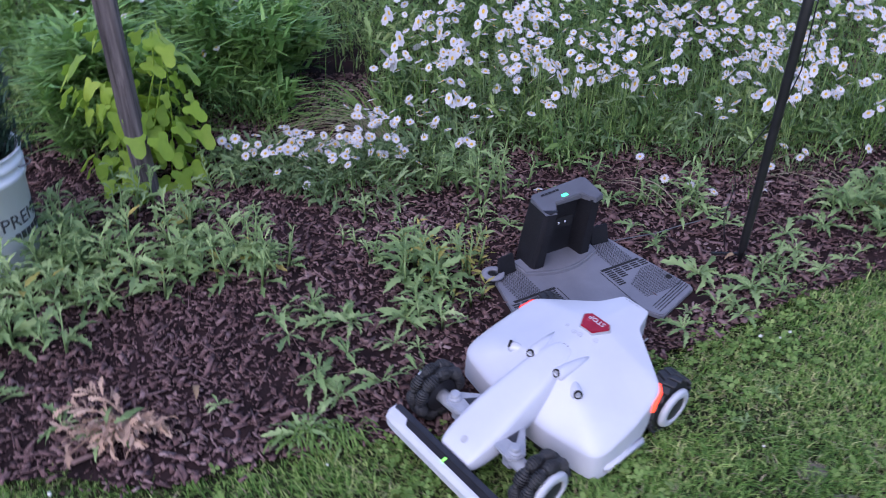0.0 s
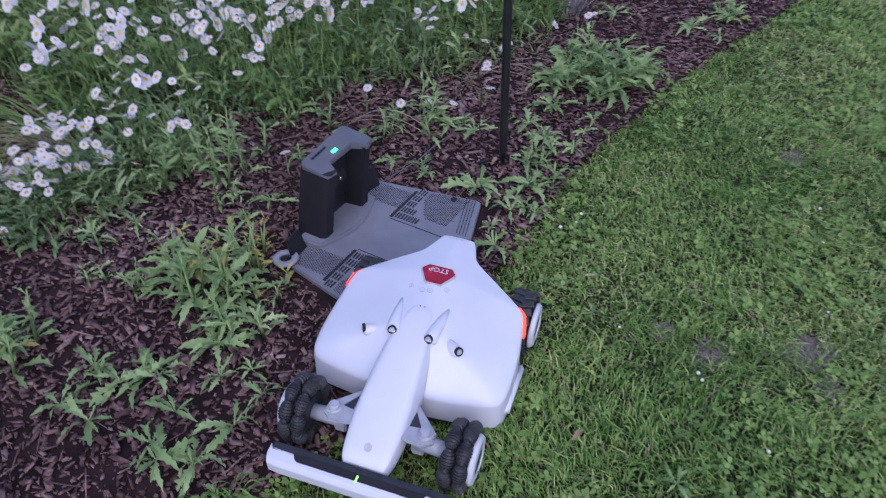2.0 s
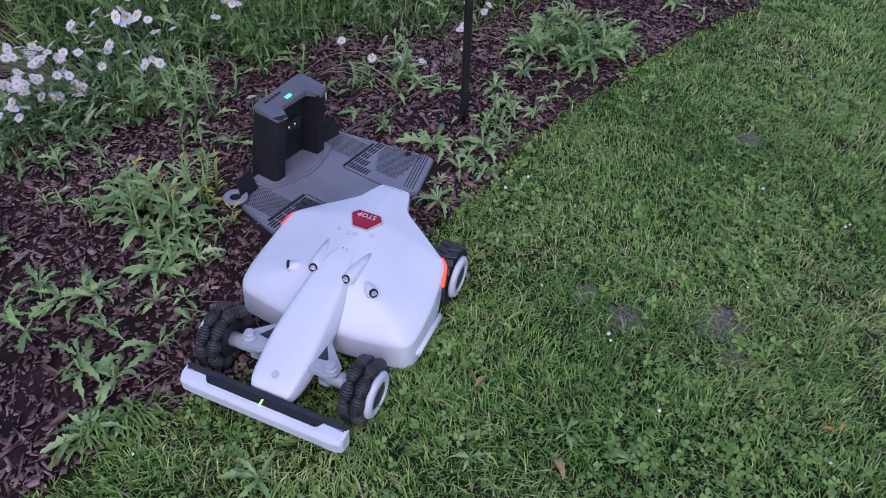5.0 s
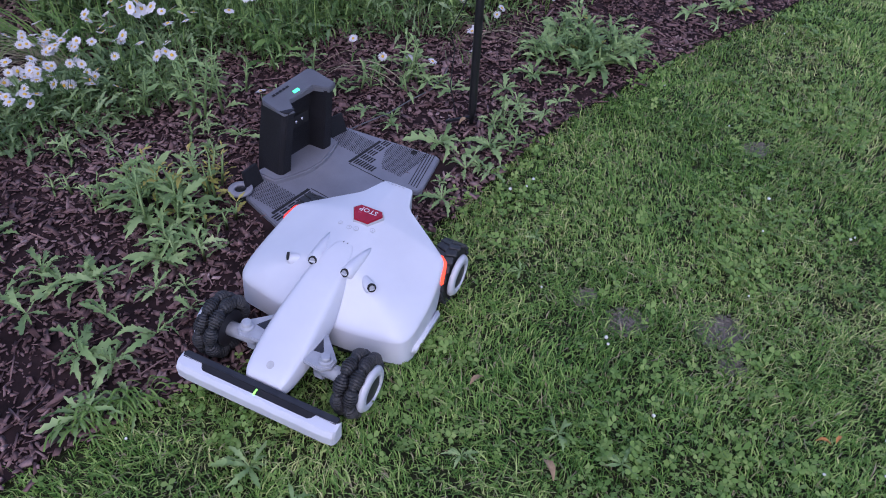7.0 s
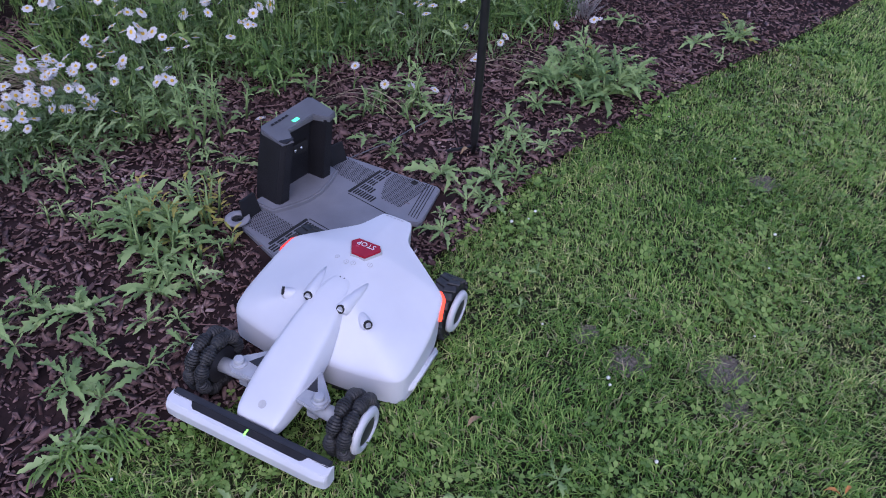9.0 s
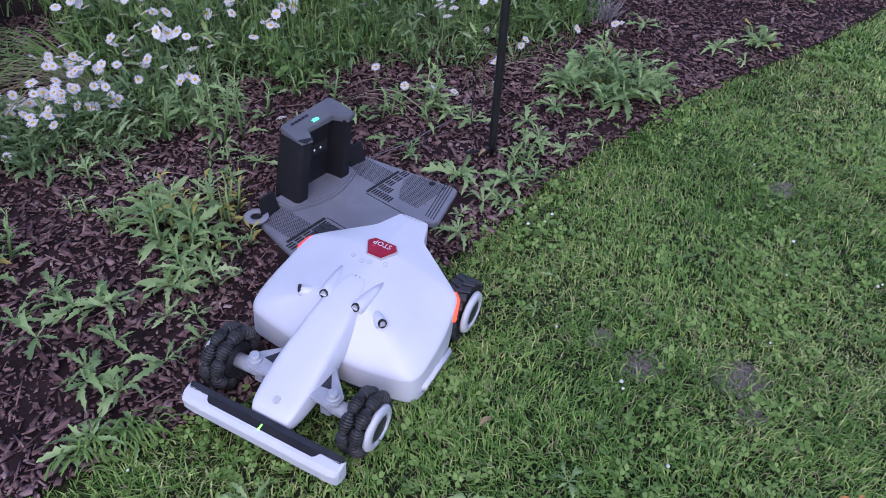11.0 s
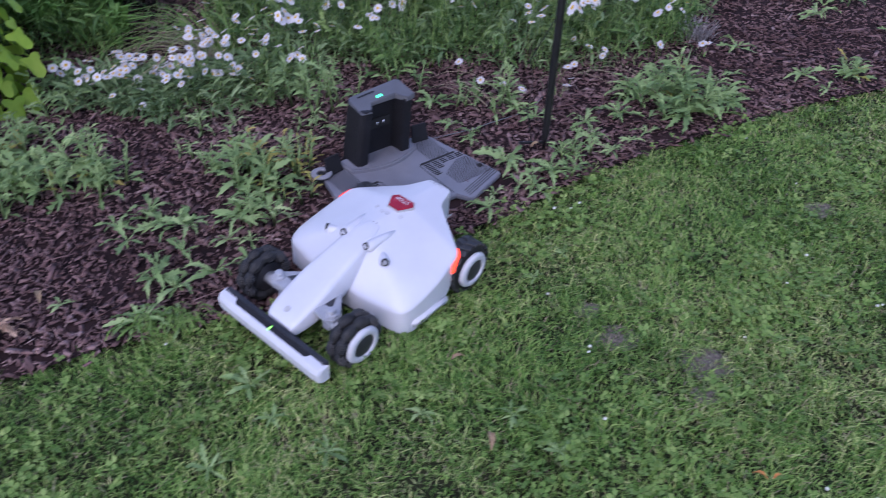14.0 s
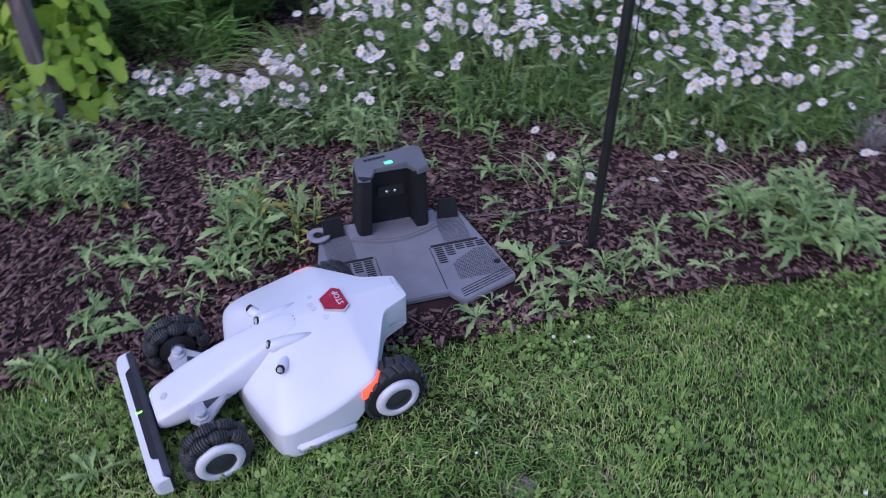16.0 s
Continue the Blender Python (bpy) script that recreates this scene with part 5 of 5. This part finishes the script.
for i in range(n):
    s = size[i]
    rim_ = np.stack([np.cos(ang), np.sin(ang), np.zeros(16)], 1) * s * np.where(np.arange(16) % 2, 0.80, 1.0)[:, None]
    q = np.concatenate([[[0, 0, 0.002]], rim_])
    q[:, 2] += -q[:, 0] * tx[i] - q[:, 1] * ty[i]
    pv.append(q + [x[i], y[i], z[i]])
    pt.append(np.array([[0, 1 + j, 1 + (j + 1) % 16] for j in range(16)]) + i * 17)
    hexa = np.stack([np.cos(ang[::2]), np.sin(ang[::2]), np.zeros(8)], 1) * s * 0.3
    q = np.concatenate([[[0, 0, 0.008]], hexa + [0, 0, 0.004]])
    q[:, 2] += -q[:, 0] * tx[i] - q[:, 1] * ty[i]
    dv.append(q + [x[i], y[i], z[i]])
    dt.append(np.array([[0, 1 + j, 1 + (j + 1) % 8] for j in range(8)]) + i * 9)
stuff("far_daisies", np.concatenate(pv), np.concatenate(pt), M_PETALS, "many white daisies further back in the bed", "flowers")
stuff("far_daisy_discs", np.concatenate(dv), np.concatenate(dt), M_DISC, "yellow centres of the further daisies", "flowers")


def shrub(name, x, y, z0, rx, rz, count, size, material, label, seed):
    """A bush: a few limbs and many separate small leaves in uneven sprays."""
    r = np.random.default_rng(seed)
    sh = thing(name, pose(x, y, z0), label, "shrub")
    pos, az = [], []
    for s in range(26):
        a, e = r.uniform(0, 6.283), r.uniform(0.15, 1.45)
        L = r.uniform(0.6, 1.0)
        tip = np.array([rx * L * math.cos(e) * math.cos(a), rx * L * math.cos(e) * math.sin(a), rz * L * math.sin(e)])
        part("limb", tube_bm([(0, 0, -0.02), tuple(tip * 0.5 + [0, 0, 0.02]), tuple(tip)], [0.006, 0.004, 0.002], 5), M_WOOD, sh)
        u = r.uniform(0.25, 1.05, count // 26)[:, None]
        pos.append(tip[None] * u + r.normal(0, 0.035, (count // 26, 3)))
        az.append(np.full(count // 26, a) + r.normal(0, 1.0, count // 26))
    pos = np.concatenate(pos)
    pos[:, 2] = np.maximum(pos[:, 2], 0.0)
    n = len(pos)
    v, t = blades(pos, r.uniform(0.7, 1.3, n) * size, r.uniform(0.2, 0.34, n) * size, r.uniform(0.3, 1.6, n), r.uniform(0.2, 0.9, n), np.concatenate(az))
    ob = new("leaves", tri_mesh("leaves", v, t, material))
    ob.parent = sh
    tagged(ob, "dense leaves", kind="stuff")


shrub("shrub", -1.22, 4.0, 0.0, 0.55, 0.55, 5200, 0.095, M_SHRUB, "dark green leafy bush behind the bed", 3)
shrub("shrub", -1.75, 3.5, 0.0, 0.55, 0.5, 4200, 0.100, M_SHRUB, "dark green leafy bush behind the bed", 4)
shrub("shrub", -2.3, 4.6, 0.0, 0.7, 0.6, 4200, 0.08, M_SHRUB, "dark green leafy bush behind the bed", 6)
shrub("conifer_shrub", -1.65, 2.29, H - 0.05, 0.24, 0.42, 9000, 0.032, M_SPRUCE, "small dark blue-green conifer growing in the bucket", 5)

# arching straw and a pale dry tuft
def tuft(x, y, count, h, lean, material, label, az0, spread, seed):
    r = np.random.default_rng(seed)
    bm_v, bm_t = [], []
    base_n = 0
    for i in range(count):
        a = az0 + r.normal(0, spread)
        hh, ll = h * r.uniform(0.6, 1.1), lean * r.uniform(0.6, 1.2)
        w = r.uniform(0.0015, 0.003)
        bx, by = r.normal(0, 0.03, 2)
        pts = []
        for k in range(8):
            u = k / 7
            pts.append((bx + ll * u * math.cos(a), by + ll * u * math.sin(a), hh * (math.sin(math.pi * min(1, u * 0.8 + 0.02)) if lean > h else u)))
        for p in pts:
            bm_v += [(p[0] - w * math.sin(a), p[1] + w * math.cos(a), p[2]), (p[0] + w * math.sin(a), p[1] - w * math.cos(a), p[2])]
        for k in range(7):
            o = base_n + 2 * k
            bm_t += [(o, o + 1, o + 3), (o, o + 3, o + 2)]
        base_n += 16
    ob = new("grass_tuft", tri_mesh("grass_tuft", np.array(bm_v), np.array(bm_t), material))
    ob.matrix_basis = pose(x, y, -0.012)
    tagged(ob, label, "grass")


tuft(-0.30, 3.35, 40, 0.16, 0.50, M_DRY, "arching tuft of half dry grass", 3.1, 0.35, 1)
tuft(-0.35, 3.45, 60, 0.22, 0.55, M_CLOVER, "arching tuft of fine green grass", 3.0, 0.6, 2)
tuft(2.15, 3.50, 110, 0.11, 0.10, M_FUZZ, "fuzzy grey dry seed tuft at the back of the bed", -0.6, 3.0, 3)
tuft(0.62, 2.98, 4, 0.14, 0.34, M_DRY, "few dry straws arching over the mulch", -0.5, 0.5, 4)
tuft(1.35, 3.15, 6, 0.12, 0.40, M_DRY, "few dry straws arching over the mulch", -0.3, 0.5, 5)
tuft(-0.36, 1.49, 50, 0.055, 0.07, M_CLOVER, "tuft of longer green grass at the lawn edge", -1.0, 1.2, 6)
tuft(-0.24, 1.52, 40, 0.05, 0.06, M_CLOVER, "tuft of longer green grass at the lawn edge", -1.0, 1.2, 7)

# dead conifer seedling: flat lacy fronds
FROND = [link_mesh("frond", leaf_bm(1.0, w, n, 0.86, ar, 0.25, 60 + i), M_TWIG, True) for i, (w, n, ar) in enumerate([(0.5, 7, 0.25), (0.42, 8, 0.1), (0.58, 6, 0.35)])]
dead = thing("dead_conifer", pose(-0.86, 1.52, -0.005), "dried tan dead conifer seedling lying on the mulch", "dead plant")
rd = random.Random(11)
for s_ in range(9):
    a = radians(-108 + (s_ - 4) * 24 + rd.uniform(-8, 8))
    L = rd.uniform(0.09, 0.18)
    h_ = rd.uniform(0.03, 0.075)
    part("twig", tube_bm([(0, 0.02, 0.0), (0.5 * L * math.cos(a), 0.5 * L * math.sin(a), h_), (L * math.cos(a), L * math.sin(a), h_ * 0.6)], [0.004, 0.003, 0.0015], 5), M_TWIG, dead, "dry twig", True)
    for k in range(18):
        u = 0.1 + 0.9 * (k + rd.random()) / 18
        fl = rd.uniform(0.028, 0.06)
        z_ = 0.01 + h_ * math.sin(math.pi * min(1, u * 0.75))
        share("frond", rd.choice(FROND), dead, Matrix.Translation((L * u * math.cos(a), L * u * math.sin(a), z_)) @ Matrix.Rotation(a + rd.choice((-1, 1)) * rd.uniform(0.2, 1.0), 4, "Z") @ Matrix.Rotation(rd.uniform(-0.6, 0.6), 4, "Y") @ Matrix.Rotation(rd.uniform(-1.2, 1.2), 4, "X") @ Matrix.Diagonal((fl, fl, fl, 1)))

# ---- mulch ----
n = 96000
x, y = scatter(n, -2.2, 4.4, 1.2, 4.3)
near = np.clip(1.25 - np.hypot(x - 0.2, y - 1.9) * 0.22, 0.3, 1)
ey = edge_y(x)
dx, dy = (x - 0.405) * 0.857 + (y - 2.36) * 0.515, -(x - 0.405) * 0.515 + (y - 2.36) * 0.857
under = (np.abs(dx) < 0.35 - np.clip((dy + 0.3) * 0.24, 0, 0.1)) & (dy < 0.10) & (dy > -0.40)
k = (y > ey - 0.03 + rng.normal(0, 0.02, n)) & (rng.random(n) < near) & ~under
x, y = x[k], y[k]
n = len(x)
L = rng.lognormal(math.log(0.0122), 0.62, n)
size = np.stack([L, np.clip(L * rng.uniform(0.2, 0.65, n), 0.0022, 0.014), rng.uniform(0.0012, 0.0045, n)], 1)
wob = np.array([0.012 * noise.noise(Vector((a * 6, b * 6, 3.0))) for a, b in zip(x, y)])
v, t = boxes(np.stack([x, y, -0.008 + wob + rng.uniform(0, 0.010, n)], 1), size, rng.uniform(0, 6.283, n), rng.normal(0, 0.45, n), rng.normal(0, 0.3, n), 0.45)
stuff("mulch", v, t, M_CHIP, "dark brown shredded bark mulch covering the bed", "mulch")

# coarser cover further out
x, y = scatter(26000, -5.0, 6.5, 0.9, 6.5)
k = (y > edge_y(x) + 0.02) & ((x < -2.2) | (x > 4.4) | ((y > 4.3) & (x > 1.6)))
x, y = x[k], y[k]
n = len(x)
L = rng.lognormal(math.log(0.03), 0.45, n)
v, t = boxes(np.stack([x, y, -0.004 + rng.uniform(0, 0.012, n)], 1), np.stack([L, L * rng.uniform(0.25, 0.6, n), rng.uniform(0.002, 0.005, n)], 1), rng.uniform(0, 6.283, n), rng.normal(0, 0.3, n), rng.normal(0, 0.25, n), 0.4)
stuff("outer_mulch", v, t, M_CHIP, "dark brown bark mulch further off", "mulch")

n = 900
x, y = scatter(n, -1.6, 3.4, 1.4, 3.6)
k = (y > edge_y(x) + 0.02)
x, y = x[k], y[k]
n = len(x)
L = rng.uniform(0.03, 0.10, n)
v, t = boxes(np.stack([x, y, rng.uniform(0.0, 0.012, n)], 1), np.stack([L, rng.uniform(0.0015, 0.0035, n), rng.uniform(0.0015, 0.003, n)], 1), rng.uniform(0, 6.283, n), rng.normal(0, 0.1, n), rng.normal(0, 0.10, n), 0.3)
stuff("mulch_twigs", v, t, M_CHIP, "thin dry twigs lying in the mulch", "mulch")

# ---- lawn ----
def lawn_points(n, x0, x1, y0, y1):
    x, y = scatter(n, x0, x1, y0, y1)
    ey = edge_y(x)
    k = y < ey + rng.normal(0.0, 0.024, n) + 0.014 * np.sin(x * 17) + 0.014 * np.sin(x * 31) + 0.012 * np.sin(x * 77)
    for px, py, pr in PATCHES:
        d = np.hypot((x - px) * 0.8, y - py)
        k &= (d > pr * (0.75 + 0.35 * np.sin(np.arctan2(y - py, x - px) * 3 + px * 9))) | (rng.random(n) < 0.38)
    return x[k], y[k]


def lawn(name, n, x0, x1, y0, y1, wscale, material, label, hscale=1.0):
    x, y = lawn_points(n, x0, x1, y0, y1)
    n = len(x)
    tuftiness = 0.85 + 0.35 * np.sin(x * 13 + np.sin(y * 9) * 2) * np.sin(y * 15 + np.sin(x * 11) * 2)
    h = rng.uniform(0.020, 0.047, n) * tuftiness * hscale
    az = np.where(rng.random(n) < 0.6, rng.uniform(0, 6.283, n), 2.5 * np.sin(x * 3.1) + 2.5 * np.sin(y * 2.7) + rng.normal(0, 0.7, n))
    v, t = blades(np.stack([x, y, np.full(n, -0.036)], 1), h, rng.uniform(0.0022, 0.0054, n) * wscale, rng.uniform(0.1, 0.8, n), rng.uniform(0.2, 1.0, n), az)
    stuff(name, v, t, material, label, "grass")


lawn("lawn_grass", 165000, -1.5, 2.3, 0.15, 2.9, 1.0, M_GRASS, "short mown green lawn grass")
lawn("lawn_grass_beyond", 113000, 2.3, 5.5, 0.14, 4.0, 1.15, M_GRASS, "short mown green lawn grass further off")
lawn("lawn_grass_west", 12000, -4.5, -1.5, 0.15, 1.25, 1.8, M_GRASS, "short mown green lawn grass round about")
lawn("lawn_grass_outer", 60000, -4.5, 6.5, -2.0, 0.15, 1.9, M_GRASS, "short mown green lawn grass round about")
lawn("dry_grass_blades", 16000, -1.5, 3.0, 0.15, 2.9, 1.0, M_DRY, "dry straw-coloured blades in the lawn", 0.9)
for px, py, pr in PATCHES:
    r = random.Random(int(px * 100))
    out = [(pr * (0.8 + 0.3 * r.random()) * math.cos(a * math.pi / 9) * 1.25, pr * (0.8 + 0.3 * r.random()) * math.sin(a * math.pi / 9)) for a in range(18)]
    ob = new("bare_patch", link_mesh("bare_patch", slab_bm(out, -0.045, -0.031, 0.003), M_PATCH))
    ob.matrix_basis = pose(px, py, 0)
    tagged(ob, "small bare patch of dry grey soil in the lawn", "ground", kind="structure")

cx, cy = [], []
for px, py, pr in PATCHES:
    w, q = rng.uniform(0, 6.283, 260), pr * 1.15 * np.sqrt(rng.random(260))
    cx.append(px + q * np.cos(w) * 1.25)
    cy.append(py + q * np.sin(w))
cx, cy = np.concatenate(cx), np.concatenate(cy)
n = len(cx)
z = rng.uniform(0.003, 0.012, n)
v, t = boxes(np.stack([cx, cy, np.full(n, -0.030)], 1), np.stack([z, z * rng.uniform(0.5, 1, n), z * 0.6], 1), rng.uniform(0, 6.28, n), rng.normal(0, 0.4, n), rng.normal(0, 0.4, n), 0.4)
stuff("soil_crumbs", v, t, M_PATCH, "dry grey soil crumbs on bare patches of the lawn", "soil")

# clover among the grass
n = 19000
x, y = lawn_points(n, -1.5, 3.2, 0.15, 3.0)
k = rng.random(len(x)) < np.clip(0.22 + 0.7 * np.sin(x * 4.1 + 1) * np.sin(y * 5.3) + 0.5 * np.sin(x * 11 + y * 3) * np.sin(y * 13 - x * 2), 0.05, 1)
x, y = x[k], y[k]
n = len(x)
z = rng.uniform(-0.012, 0.012, n)
cv, ct = [], []
o = 0
for i in range(n):
    a0, s = rng.uniform(0, 6.28), rng.uniform(0.006, 0.0145)
    tl = rng.normal(0, 0.35, 2)
    for j in range(3):
        a = a0 + j * 2.094
        d, e = np.array([math.cos(a), math.sin(a)]), np.array([-math.sin(a), math.cos(a)])
        q = [(0, 0), *(d * s * 0.6 + e * s * 0.55,), *(d * s * 1.25 + e * s * 0.35,), *(d * s * 1.15,), *(d * s * 1.25 - e * s * 0.35,), *(d * s * 0.6 - e * s * 0.55,)]
        for p in q:
            cv.append((x[i] + p[0], y[i] + p[1], z[i] + p[0] * tl[0] + p[1] * tl[1] + 0.15 * math.hypot(p[0], p[1])))
        ct += [(o, o + 1, o + 2), (o, o + 2, o + 3), (o, o + 3, o + 4), (o, o + 4, o + 5)]
        o += 6
stuff("clover", np.array(cv), np.array(ct), M_CLOVER, "small clover leaves among the lawn grass", "clover")

clover_head = link_mesh("clover_flower", lathe_bm([(0.0, -0.006), (0.006, -0.004), (0.0085, 0.0), (0.006, 0.005), (0.0, 0.007)], "z", 9), M_CLOVERHEAD, True)
rc = random.Random(9)
for i in range(46):
    x = rc.uniform(-1.0, 3.2)
    y = rc.uniform(0.4, float(edge_y(x)) - 0.05)
    ob = new("clover_flower", clover_head)
    ob.matrix_basis = pose(x, y, rc.uniform(0.004, 0.016), rc.uniform(-20, 20), rc.uniform(-20, 20)) @ Matrix.Scale(rc.uniform(0.45, 0.75), 4)
    tagged(ob, "small white clover flower head in the lawn", "flower", "clover flowers in the lawn")


def fallen(x, y, z, s, material, label, az, tilt):
    ob = new("fallen_leaf", link_mesh("fallen_leaf", leaf_bm(s, s * 0.38, 0, 0, 0.30, 0.8, int(x * 100)), material, True))
    ob.matrix_basis = pose(x, y, z, tilt, -4, az)
    tagged(ob, label, "leaf")


fallen(1.30, 0.77, 0.008, 0.042, M_ORANGE, "curled orange fallen leaf on the lawn", 140, 20)
fallen(1.312, 0.772, 0.010, 0.03, M_ORANGE, "curled orange fallen leaf on the lawn", 20, -15)
fallen(0.62, 0.93, 0.006, 0.06, M_BROWN, "dry brown fallen leaf on the lawn", 80, 10)
fallen(0.60, 1.27, 0.006, 0.05, M_BROWN, "dry brown fallen leaf on the lawn", 200, 10)
fallen(1.02, 2.43, 0.012, 0.05, M_BROWN, "dry brown fallen leaf on the mulch", 30, 5)
fallen(-0.70, 1.62, 0.006, 0.06, M_BROWN, "dry brown fallen leaf on the mulch", 100, 5)
